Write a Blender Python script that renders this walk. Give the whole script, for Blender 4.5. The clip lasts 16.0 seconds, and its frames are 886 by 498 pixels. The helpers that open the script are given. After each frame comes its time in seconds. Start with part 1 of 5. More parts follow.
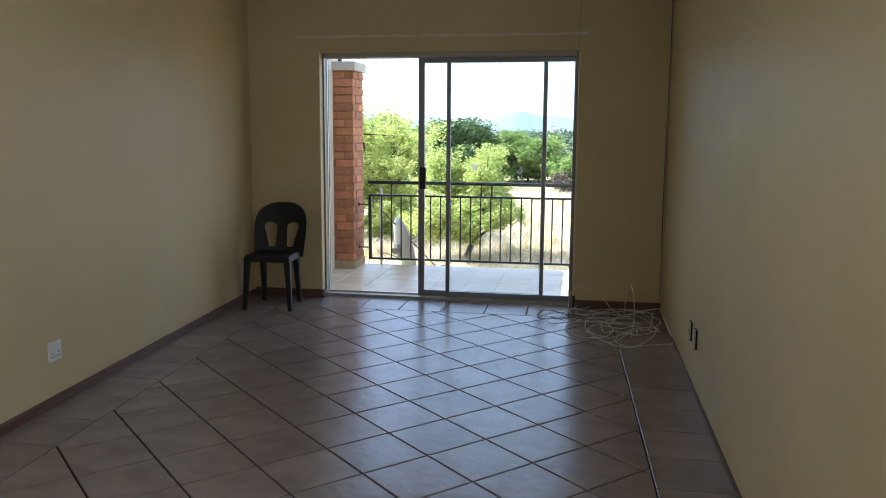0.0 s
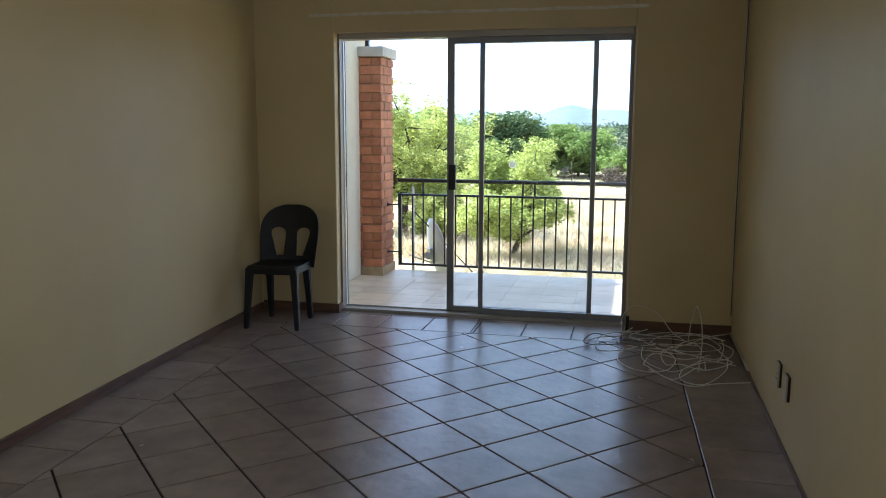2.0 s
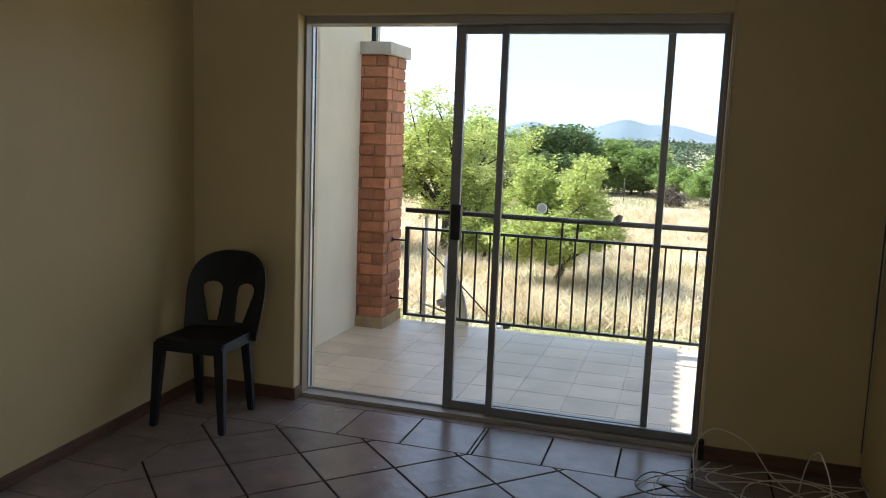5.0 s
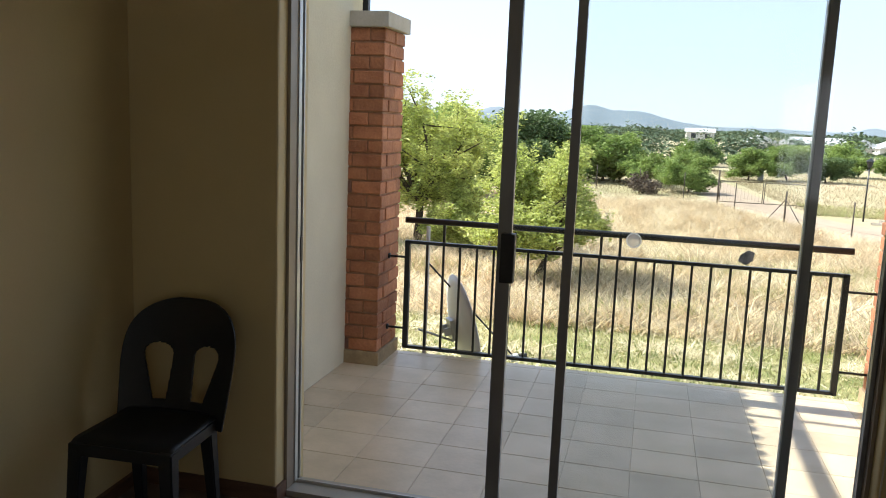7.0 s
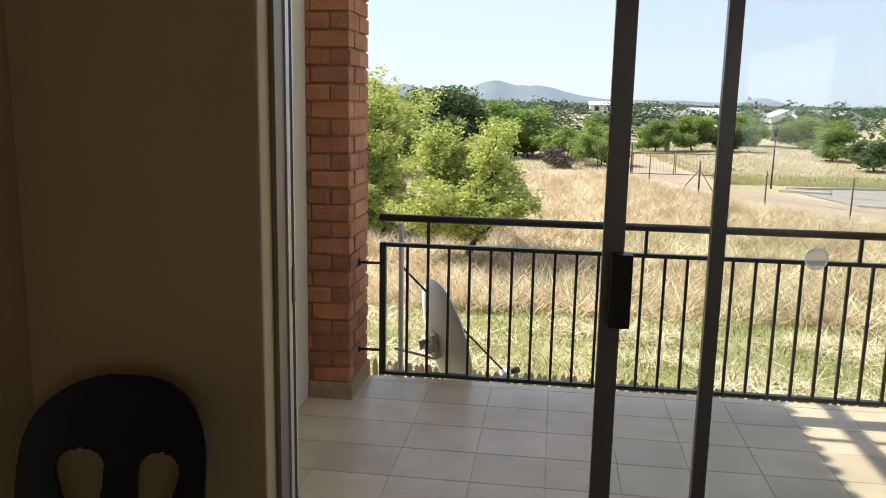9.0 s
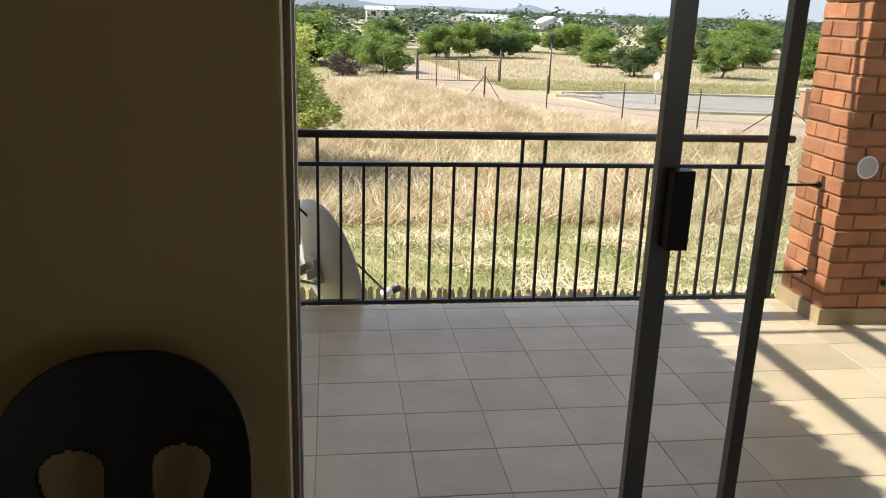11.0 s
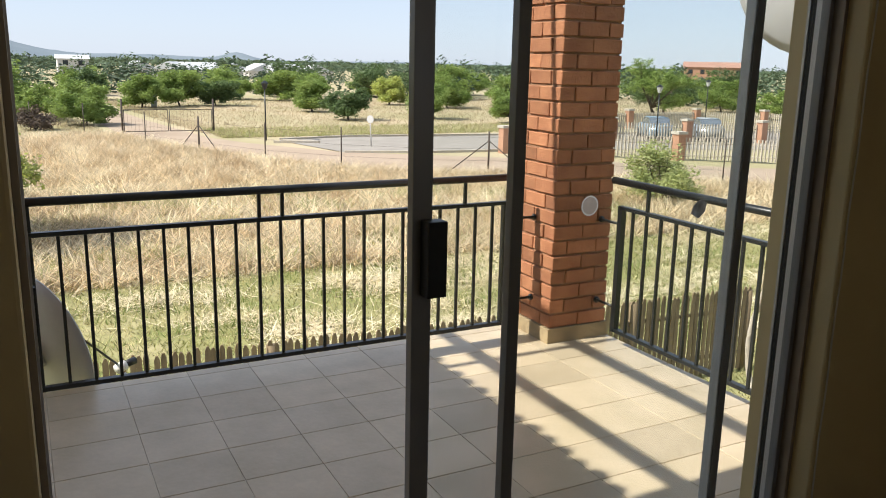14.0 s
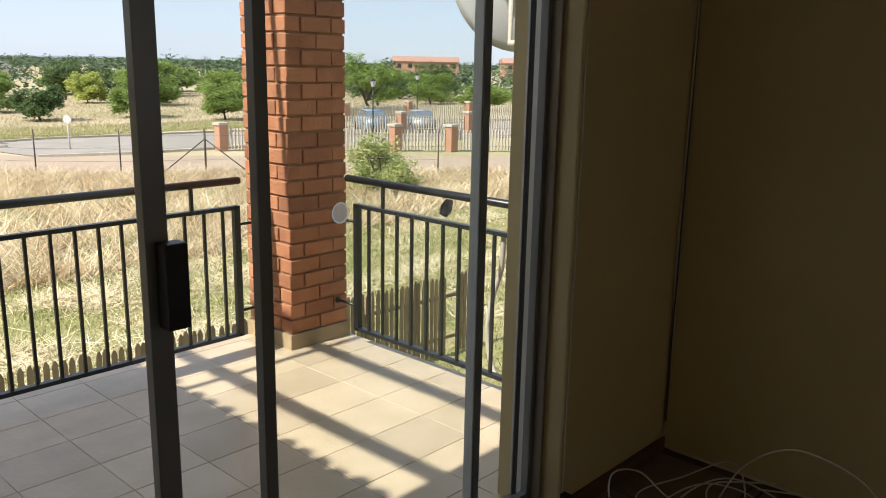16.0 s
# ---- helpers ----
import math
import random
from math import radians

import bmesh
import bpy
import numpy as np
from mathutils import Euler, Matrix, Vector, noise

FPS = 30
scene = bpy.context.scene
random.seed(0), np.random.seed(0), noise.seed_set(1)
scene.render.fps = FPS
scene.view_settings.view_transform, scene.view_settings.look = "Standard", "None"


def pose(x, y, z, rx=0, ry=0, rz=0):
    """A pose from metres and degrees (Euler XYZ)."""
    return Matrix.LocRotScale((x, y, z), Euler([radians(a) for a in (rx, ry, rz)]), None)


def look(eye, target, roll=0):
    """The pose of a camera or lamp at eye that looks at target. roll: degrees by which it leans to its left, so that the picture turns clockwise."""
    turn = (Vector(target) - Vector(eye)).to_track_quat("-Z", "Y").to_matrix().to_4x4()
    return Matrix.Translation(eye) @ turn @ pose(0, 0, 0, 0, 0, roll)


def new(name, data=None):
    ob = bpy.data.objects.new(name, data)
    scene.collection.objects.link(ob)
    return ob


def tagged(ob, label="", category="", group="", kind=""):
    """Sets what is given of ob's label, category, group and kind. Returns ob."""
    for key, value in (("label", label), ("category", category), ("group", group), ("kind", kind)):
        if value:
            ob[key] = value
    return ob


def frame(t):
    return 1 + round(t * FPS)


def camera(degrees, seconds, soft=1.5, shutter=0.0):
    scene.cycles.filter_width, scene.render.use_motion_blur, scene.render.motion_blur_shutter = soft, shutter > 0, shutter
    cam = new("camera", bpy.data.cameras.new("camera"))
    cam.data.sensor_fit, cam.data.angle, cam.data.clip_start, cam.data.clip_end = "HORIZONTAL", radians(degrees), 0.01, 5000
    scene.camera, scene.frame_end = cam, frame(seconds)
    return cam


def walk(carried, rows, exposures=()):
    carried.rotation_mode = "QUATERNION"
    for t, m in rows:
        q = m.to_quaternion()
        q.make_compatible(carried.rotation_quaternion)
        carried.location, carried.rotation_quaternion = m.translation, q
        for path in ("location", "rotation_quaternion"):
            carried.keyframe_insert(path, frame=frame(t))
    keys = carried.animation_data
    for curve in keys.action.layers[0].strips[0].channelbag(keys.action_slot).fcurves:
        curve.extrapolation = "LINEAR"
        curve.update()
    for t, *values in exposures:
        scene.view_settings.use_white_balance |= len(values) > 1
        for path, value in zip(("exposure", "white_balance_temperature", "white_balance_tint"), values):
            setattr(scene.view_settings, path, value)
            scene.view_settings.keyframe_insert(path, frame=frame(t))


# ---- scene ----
cam = camera(57.3, 16.0, 1.0)
PATH = [
    (0, (2.205, -6.724, 1.447), (1.872, -4.772, 1.16), 0.4),
    (0.5, (2.237, -6.486, 1.433), (1.802, -4.555, 1.153), 1.0),
    (1, (2.201, -6.269, 1.41), (1.752, -4.34, 1.129), 1.2),
    (1.5, (2.139, -6.04, 1.451), (1.71, -4.109, 1.16), 0.6),
    (2, (2.171, -5.775, 1.432), (1.72, -3.85, 1.13), 0.2),
    (2.5, (2.227, -5.472, 1.45), (1.727, -3.562, 1.132), 0.4),
    (3, (2.197, -5.204, 1.434), (1.703, -3.293, 1.108), 0.8),
    (3.5, (2.116, -4.913, 1.466), (1.626, -3.0, 1.152), 0.9),
    (4, (2.068, -4.616, 1.454), (1.546, -2.704, 1.185), 1.1),
    (4.2, (2.066, -4.491, 1.49), (1.511, -2.588, 1.22), 1.1),
    (6.3, (1.657, -3.161, 1.53), (1.112, -1.261, 1.227), 3.2),
    (6.5, (1.568, -3.06, 1.542), (1.036, -1.157, 1.233), 2.6),
    (7, (1.35, -2.81, 1.547), (0.867, -0.895, 1.232), 2.3),
    (7.5, (1.185, -2.534, 1.532), (0.72, -0.616, 1.209), 1.3),
    (8, (1.031, -2.275, 1.533), (0.619, -0.345, 1.206), 1.8),
    (8.2, (0.98, -2.168, 1.516), (0.587, -0.235, 1.184), 1.4),
    (10.3, (0.225, -1.623, 1.49), (0.302, 0.313, 0.994), 2.6),
    (10.5, (0.194, -1.596, 1.481), (0.326, 0.327, 0.949), 2.5),
    (11, (0.08, -1.581, 1.468), (0.35, 0.318, 0.903), 1.9),
    (11.5, (-0.022, -1.601, 1.473), (0.416, 0.279, 0.948), 2.4),
    (12, (-0.06, -1.603, 1.492), (0.546, 0.243, 1.02), 2.7),
    (12.5, (-0.086, -1.602, 1.498), (0.617, 0.215, 1.047), 2.3),
    (13, (-0.071, -1.593, 1.498), (0.728, 0.184, 1.046), 2.1),
    (13.5, (-0.048, -1.592, 1.5), (0.823, 0.151, 1.046), 1.9),
    (14, (0.011, -1.543, 1.5), (0.913, 0.186, 1.056), 1.2),
    (14.5, (0.088, -1.532, 1.505), (1.06, 0.159, 1.06), 1.1),
    (15, (0.109, -1.521, 1.508), (1.221, 0.079, 1.057), 1.5),
    (15.5, (0.094, -1.487, 1.507), (1.389, -0.03, 1.064), 1.2),
    (16, (0.041, -1.397, 1.511), (1.471, -0.071, 1.067), 1.1),
]
EXPOSURES = [(0, 2.75, 5050, 8), (2, 2.65, 5050, 8), (3.5, 2.42, 5200, 8), (5.5, 2.14, 5500, 9), (7, 1.92, 5750, 9), (9, 1.6, 5950, 10), (11, 1.47, 5950, 10), (13.5, 1.35, 5950, 10), (16, 1.42, 5950, 10)]
walk(cam, [(t, look(eye, target, roll)) for t, eye, target, roll in PATH], EXPOSURES)

# ---- world, sun ----
world = bpy.data.worlds.new("world")
scene.world = world
world.use_nodes = True
wn = world.node_tree
sky = wn.nodes.new("ShaderNodeTexSky")
sky.sky_type = "NISHITA"
sky.sun_disc = False
SUN = Vector((-0.93, 0.11, 1.0)).normalized()
sky.sun_elevation = math.asin(SUN.z)
sky.sun_rotation = math.atan2(SUN.x, SUN.y)
sky.air_density, sky.dust_density, sky.ozone_density = 1.0, 0.3, 1.0
haze = wn.nodes.new("ShaderNodeHueSaturation")
haze.inputs["Saturation"].default_value, haze.inputs["Value"].default_value = 0.6, 0.95
wn.links.new(sky.outputs[0], haze.inputs["Color"])
veil = wn.nodes.new("ShaderNodeMix")
veil.data_type = "RGBA"
veil.inputs[0].default_value, veil.inputs[7].default_value = 0.78, (2.28, 2.5, 2.9, 1)
wn.links.new(haze.outputs[0], veil.inputs[6])
wn.links.new(veil.outputs[2], wn.nodes["Background"].inputs[0])
wn.nodes["Background"].inputs[1].default_value = 0.10
sun_data = bpy.data.lights.new("sun", "SUN")
sun_data.energy, sun_data.angle, sun_data.color = 3.0, radians(0.6), (1.0, 0.90, 0.74)
sun = new("sun", sun_data)
sun.matrix_world = look(SUN * 60, (0, 0, 0))

# added fill lamps, set in two invented side windows at the room's far end
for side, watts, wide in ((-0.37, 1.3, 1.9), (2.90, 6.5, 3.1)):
    fill_lamp = bpy.data.lights.new("fill_light", "AREA")
    fill_lamp.shape, fill_lamp.size, fill_lamp.size_y, fill_lamp.energy, fill_lamp.color = "RECTANGLE", wide, 1.15, watts, (1.0, 0.98, 0.95)
    new("fill_light", fill_lamp).matrix_world = look((side, -4.98 - wide / 2, 1.5), (1.2, -4.98 - wide / 2, 1.5))

# ---- materials ----
def mat(name, c1, c2=None, rough=0.6, metal=0.0, scale=8.0, bump=0.0, bscale=None, fine=0.0, rvar=0.0, vary=0.0, stretch=(1, 1, 1), island=0.0, spec=0.5, thin=0.0):
    """A surface in two tones at two scales, with relief; vary shifts the tone from piece to piece."""
    m = bpy.data.materials.new(name)
    m.use_nodes = True
    n, l = m.node_tree.nodes, m.node_tree.links
    b = n["Principled BSDF"]
    c2 = c2 or c1
    geo = n.new("ShaderNodeNewGeometry")
    mp = n.new("ShaderNodeMapping")
    mp.inputs["Scale"].default_value = stretch
    l.new(geo.outputs["Position"], mp.inputs[0])
    big = n.new("ShaderNodeTexNoise")
    big.inputs["Scale"].default_value, big.inputs["Detail"].default_value = scale, 6
    l.new(mp.outputs[0], big.inputs["Vector"])
    ramp = n.new("ShaderNodeMapRange")
    ramp.inputs[1].default_value, ramp.inputs[2].default_value = 0.32, 0.68
    l.new(big.outputs[0], ramp.inputs[0])
    mix = n.new("ShaderNodeMix")
    mix.data_type = "RGBA"
    mix.inputs[6].default_value, mix.inputs[7].default_value = (*c1, 1), (*c2, 1)
    l.new(ramp.outputs[0], mix.inputs[0])
    col = mix.outputs[2]
    small = n.new("ShaderNodeTexNoise")
    small.inputs["Scale"].default_value, small.inputs["Detail"].default_value = bscale or scale * 12, 5
    l.new(mp.outputs[0], small.inputs["Vector"])
    val = None
    if fine or vary or island:
        hsv = n.new("ShaderNodeHueSaturation")
        l.new(col, hsv.inputs["Color"])
        acc = n.new("ShaderNodeMath")
        acc.operation = "MULTIPLY_ADD"
        l.new(small.outputs[0], acc.inputs[0])
        acc.inputs[1].default_value, acc.inputs[2].default_value = fine * 2, 1 - fine
        val = acc.outputs[0]
        for amount, node, sock in ((vary, "ShaderNodeObjectInfo", "Random"), (island, "ShaderNodeNewGeometry", "Random Per Island")):
            if amount:
                oi = n.new(node)
                a2 = n.new("ShaderNodeMath")
                a2.operation = "MULTIPLY_ADD"
                l.new(oi.outputs[sock], a2.inputs[0])
                a2.inputs[1].default_value = amount
                l.new(val, a2.inputs[2])
                a3 = n.new("ShaderNodeMath")
                a3.operation = "SUBTRACT"
                l.new(a2.outputs[0], a3.inputs[0])
                a3.inputs[1].default_value = amount / 2
                val = a3.outputs[0]
        l.new(val, hsv.inputs["Value"])
        col = hsv.outputs[0]
    l.new(col, b.inputs["Base Color"])
    b.inputs["Roughness"].default_value, b.inputs["Metallic"].default_value = rough, metal
    b.inputs["Specular IOR Level"].default_value = spec
    if rvar:
        rr = n.new("ShaderNodeMapRange")
        l.new(big.outputs[0], rr.inputs[0])
        rr.inputs[3].default_value, rr.inputs[4].default_value = rough - rvar, rough + rvar
        l.new(rr.outputs[0], b.inputs["Roughness"])
    if thin:
        tl_, mx_ = n.new("ShaderNodeBsdfTranslucent"), n.new("ShaderNodeMixShader")
        l.new(col, tl_.inputs[0])
        mx_.inputs[0].default_value = thin
        l.new(b.outputs[0], mx_.inputs[1])
        l.new(tl_.outputs[0], mx_.inputs[2])
        l.new(mx_.outputs[0], n["Material Output"].inputs[0])
    if bump:
        bp = n.new("ShaderNodeBump")
        bp.inputs["Strength"].default_value, bp.inputs["Distance"].default_value = bump, 0.01
        l.new(small.outputs[0], bp.inputs["Height"])
        l.new(bp.outputs[0], b.inputs["Normal"])
    return m


M_wall = mat("cream_wall_paint", (0.65, 0.53, 0.285), (0.59, 0.475, 0.245), 0.5, scale=1.3, bump=0.06, bscale=90, fine=0.02)
M_ext = mat("cream_plaster", (0.66, 0.60, 0.45), (0.60, 0.54, 0.40), 0.8, scale=2.5, bump=0.2, bscale=60, fine=0.05)
M_ceil = mat("white_ceiling_paint", (0.75, 0.72, 0.65), (0.7, 0.67, 0.6), 0.8, scale=1)
M_tile = mat("taupe_slate_ceramic", (0.285, 0.225, 0.195), (0.22, 0.172, 0.148), 0.24, scale=5, bump=0.3, bscale=14, fine=0.12, rvar=0.08, vary=0.18)
M_grout = mat("dark_grout", (0.016, 0.013, 0.011), (0.03, 0.025, 0.02), 1.0, scale=20, spec=0.05)
M_btile = mat("beige_balcony_ceramic", (0.60, 0.485, 0.34), (0.50, 0.405, 0.272), 0.34, scale=5, bump=0.1, bscale=40, fine=0.11, rvar=0.1, vary=0.2)
M_bgrout = mat("grey_grout", (0.40, 0.33, 0.25), (0.70, 0.60, 0.45), 0.9, scale=3)
M_skirt = mat("brown_wood", (0.16, 0.085, 0.052), (0.10, 0.05, 0.03), 0.5, scale=5, bump=0.1, fine=0.2, stretch=(1, 1, 8))
M_alu = mat("grey_bronze_aluminium", (0.25, 0.255, 0.265), (0.22, 0.225, 0.235), 0.32, 0.25, scale=3)
M_jamb = mat("dark_bronze_aluminium", (0.28, 0.235, 0.185), (0.24, 0.20, 0.155), 0.4, 0.2, scale=3)
# lighter copy of the door aluminium, outdoor light painted into its colour
M_frame_lit = mat("lit_bronze_aluminium", (0.42, 0.39, 0.34), (0.37, 0.345, 0.30), 0.42, 0.2, scale=3)
M_track = mat("bare_aluminium", (0.66, 0.66, 0.66), (0.56, 0.56, 0.56), 0.34, 0.45, scale=6)
# pale blue-grey paints the sky light on one stile's side face
M_skylit = mat("skylit_aluminium", (0.70, 0.73, 0.76), (0.62, 0.65, 0.68), 0.4, 0.2, scale=5, fine=0.05)
M_rubber = mat("black_rubber", (0.012, 0.012, 0.012), None, 0.6)
M_black = mat("black_plastic", (0.010, 0.010, 0.011), (0.016, 0.016, 0.017), 0.45, scale=30)
M_chair = mat("dark_grey_plastic", (0.010, 0.011, 0.013), (0.014, 0.015, 0.017), 0.5, scale=12, bump=0.04, fine=0.1, spec=0.35)
M_steel = mat("black_painted_steel", (0.010, 0.012, 0.013), (0.02, 0.022, 0.022), 0.35, scale=10, bump=0.05)
M_brick = mat("red_face_brick", (0.44, 0.19, 0.092), (0.33, 0.13, 0.063), 0.85, scale=9, bump=0.6, bscale=55, fine=0.28, vary=0.5)
M_mortar = mat("mortar", (0.38, 0.215, 0.125), (0.25, 0.135, 0.08), 0.95, scale=14, bump=0.3)
M_conc = mat("pale_concrete", (0.50, 0.46, 0.39), (0.42, 0.38, 0.31), 0.85, scale=6, bump=0.25, bscale=60, fine=0.12)
M_plinth = mat("stained_plaster", (0.44, 0.33, 0.19), (0.29, 0.21, 0.12), 0.9, scale=7, bump=0.4, bscale=50, fine=0.2)
M_white = mat("white_plastic", (0.78, 0.77, 0.73), (0.72, 0.71, 0.67), 0.4, scale=10)
M_ivory = mat("ivory_plastic", (0.60, 0.54, 0.40), (0.55, 0.49, 0.36), 0.45, scale=10)
M_cable = mat("off_white_cable", (0.74, 0.71, 0.64), (0.64, 0.61, 0.54), 0.5, scale=8)
M_gcable = mat("grey_cable", (0.10, 0.10, 0.10), None, 0.5)
M_dish = mat("grey_white_dish", (0.66, 0.67, 0.68), (0.58, 0.59, 0.6), 0.45, scale=5, fine=0.04)
M_pole = mat("pale_painted_pipe", (0.58, 0.54, 0.47), (0.48, 0.44, 0.37), 0.6, scale=9, fine=0.15)
M_galv = mat("galvanised_steel", (0.5, 0.5, 0.5), (0.4, 0.4, 0.41), 0.45, 0.7, scale=12)
M_wood = mat("weathered_fence_wood", (0.30, 0.22, 0.125), (0.20, 0.145, 0.085), 0.85, scale=6, fine=0.2, vary=0.35, stretch=(3, 3, 0.6))
M_rtile = mat("roof_tile", (0.28, 0.15, 0.10), (0.22, 0.11, 0.07), 0.85, scale=6, vary=0.2)
M_bark = mat("grey_bark", (0.10, 0.075, 0.055), (0.065, 0.05, 0.035), 0.95, scale=6, bump=0.5, bscale=40)
M_leafA = mat("yellow_green_leaf", (0.53, 0.56, 0.17), (0.38, 0.435, 0.11), 0.6, scale=0.6, island=0.7, thin=0.5)
M_leafB = mat("green_leaf", (0.28, 0.36, 0.09), (0.18, 0.26, 0.06), 0.7, scale=0.5, island=0.5, thin=0.4)
M_leafC = mat("dark_green_leaf", (0.13, 0.19, 0.06), (0.085, 0.135, 0.045), 0.6, scale=0.3, island=0.5, thin=0.3)
M_far = mat("far_foliage", (0.085, 0.125, 0.055), (0.06, 0.092, 0.055), 0.8, scale=0.05, island=0.5)
M_dry = mat("dry_grass", (0.82, 0.72, 0.51), (0.49, 0.36, 0.205), 0.8, scale=0.7, island=0.85, thin=0.35)
M_dryfar = mat("far_dry_grass", (0.52, 0.42, 0.28), (0.38, 0.32, 0.19), 0.9, scale=0.12, island=0.25, thin=0.4)
M_straw = mat("cut_straw", (0.78, 0.69, 0.47), (0.62, 0.52, 0.32), 0.8, scale=0.8, island=0.6)
M_lawn = mat("mown_grass", (0.30, 0.30, 0.10), (0.56, 0.49, 0.27), 0.8, scale=1.3, island=0.9, thin=0.35)
M_dirt = mat("pale_dirt_road", (0.40, 0.31, 0.225), (0.34, 0.26, 0.185), 0.95, scale=0.5, fine=0.08, bscale=9)
M_tar = mat("old_asphalt", (0.32, 0.29, 0.25), (0.26, 0.235, 0.20), 0.9, scale=0.7, fine=0.1, bscale=20)
M_kerb = mat("kerb_concrete", (0.5, 0.45, 0.37), (0.42, 0.37, 0.3), 0.9, scale=3)
M_rust = mat("rusty_steel", (0.085, 0.06, 0.045), (0.05, 0.04, 0.032), 0.7, scale=10)
M_hwall = mat("white_house_wall", (0.55, 0.54, 0.52), (0.5, 0.49, 0.47), 0.8, scale=0.5)
M_hroof = mat("white_sheet_roof", (0.55, 0.56, 0.57), (0.48, 0.49, 0.5), 0.6, scale=0.3)
M_owall = mat("orange_brick_facade", (0.45, 0.26, 0.17), (0.38, 0.21, 0.13), 0.9, scale=0.4)
M_oroof = mat("terracotta_roof", (0.42, 0.25, 0.19), (0.37, 0.21, 0.15), 0.9, scale=0.3)
# distance haze is painted into this blue-grey base colour
M_hill = mat("painted_haze_hillside", (0.20, 0.235, 0.265), (0.17, 0.205, 0.235), 1.0, scale=0.01, spec=0.0)
M_dwin = mat("dark_window", (0.03, 0.035, 0.04), None, 0.2)
# lightened bluish: the reflected sky is painted into the glass colour
M_carglass = mat("sky_reflection_car_glass", (0.24, 0.27, 0.30), None, 0.08, 0.5)
M_carb = mat("blue_car_paint", (0.28, 0.37, 0.45), None, 0.3, 0.3)
M_cars = mat("silver_car_paint", (0.5, 0.52, 0.54), None, 0.3, 0.5)
M_sticker = mat("frosted_sticker", (0.86, 0.78, 0.70), (0.78, 0.70, 0.62), 0.7, scale=60, thin=0.6)
M_sticker.node_tree.nodes["Principled BSDF"].inputs["Alpha"].default_value = 0.24
M_scar = mat("bare_filler", (0.80, 0.76, 0.66), (0.62, 0.55, 0.43), 0.9, scale=9, bump=0.4, bscale=40)


def glass_mat():
    m = bpy.data.materials.new("clear_glass")
    m.use_nodes = True
    n, l = m.node_tree.nodes, m.node_tree.links
    n.remove(n["Principled BSDF"])
    tr, gl, mx, lw, pw, ma = (n.new("ShaderNode" + k) for k in ("BsdfTransparent", "BsdfGlossy", "MixShader", "LayerWeight", "Math", "Math"))
    tr.inputs[0].default_value = (0.965, 0.975, 0.97, 1)
    gl.inputs["Roughness"].default_value = 0.02
    lw.inputs["Blend"].default_value = 0.5
    pw.operation, ma.operation = "POWER", "MULTIPLY_ADD"
    l.new(lw.outputs["Facing"], pw.inputs[0])
    pw.inputs[1].default_value = 5.0
    l.new(pw.outputs[0], ma.inputs[0])
    ma.inputs[1].default_value, ma.inputs[2].default_value = 0.9, 0.015
    l.new(ma.outputs[0], mx.inputs[0])
    l.new(tr.outputs[0], mx.inputs[1])
    l.new(gl.outputs[0], mx.inputs[2])
    l.new(mx.outputs[0], n["Material Output"].inputs[0])
    return m


M_glass = glass_mat()


def ground_mat():
    """Dry veld: pale straw, bare earth and green, with the mown strip near the house."""
    m = bpy.data.materials.new("veld")
    m.use_nodes = True
    n, l = m.node_tree.nodes, m.node_tree.links
    b = n["Principled BSDF"]
    b.inputs["Roughness"].default_value, b.inputs["Specular IOR Level"].default_value = 1.0, 0.1
    geo = n.new("ShaderNodeNewGeometry")
    cols = []
    for sc, lo, hi, ca, cb in ((0.12, 0.4, 0.6, (0.46, 0.385, 0.255), (0.36, 0.325, 0.185)), (0.9, 0.35, 0.65, (0.22, 0.235, 0.08), (0.38, 0.34, 0.18))):
        t = n.new("ShaderNodeTexNoise")
        t.inputs["Scale"].default_value, t.inputs["Detail"].default_value = sc, 8
        l.new(geo.outputs["Position"], t.inputs["Vector"])
        r = n.new("ShaderNodeMapRange")
        r.inputs[1].default_value, r.inputs[2].default_value = lo, hi
        l.new(t.outputs[0], r.inputs[0])
        x = n.new("ShaderNodeMix")
        x.data_type = "RGBA"
        x.inputs[6].default_value, x.inputs[7].default_value = (*ca, 1), (*cb, 1)
        l.new(r.outputs[0], x.inputs[0])
        cols.append(x.outputs[2])
    sep = n.new("ShaderNodeSeparateXYZ")
    l.new(geo.outputs["Position"], sep.inputs[0])
    step = n.new("ShaderNodeMapRange")
    step.inputs[1].default_value, step.inputs[2].default_value = 15.0, 16.0
    l.new(sep.outputs[1], step.inputs[0])
    x = n.new("ShaderNodeMix")
    x.data_type = "RGBA"
    l.new(step.outputs[0], x.inputs[0])
    l.new(cols[1], x.inputs[6])
    l.new(cols[0], x.inputs[7])
    l.new(x.outputs[2], b.inputs["Base Color"])
    return m


M_ground = ground_mat()

# ---- mesh helpers ----
def bx(bm, x0, y0, z0, x1, y1, z1, bevel=0.0):
    vs = [bm.verts.new((x, y, z)) for z in (z0, z1) for y in (y0, y1) for x in (x0, x1)]
    fs = [bm.faces.new([vs[i] for i in q]) for q in ((0, 2, 3, 1), (4, 5, 7, 6), (0, 1, 5, 4), (2, 6, 7, 3), (0, 4, 6, 2), (1, 3, 7, 5))]
    if bevel:
        es = list({e for f in fs for e in f.edges})
        bmesh.ops.bevel(bm, geom=es, offset=bevel, segments=2, affect="EDGES", profile=0.6)


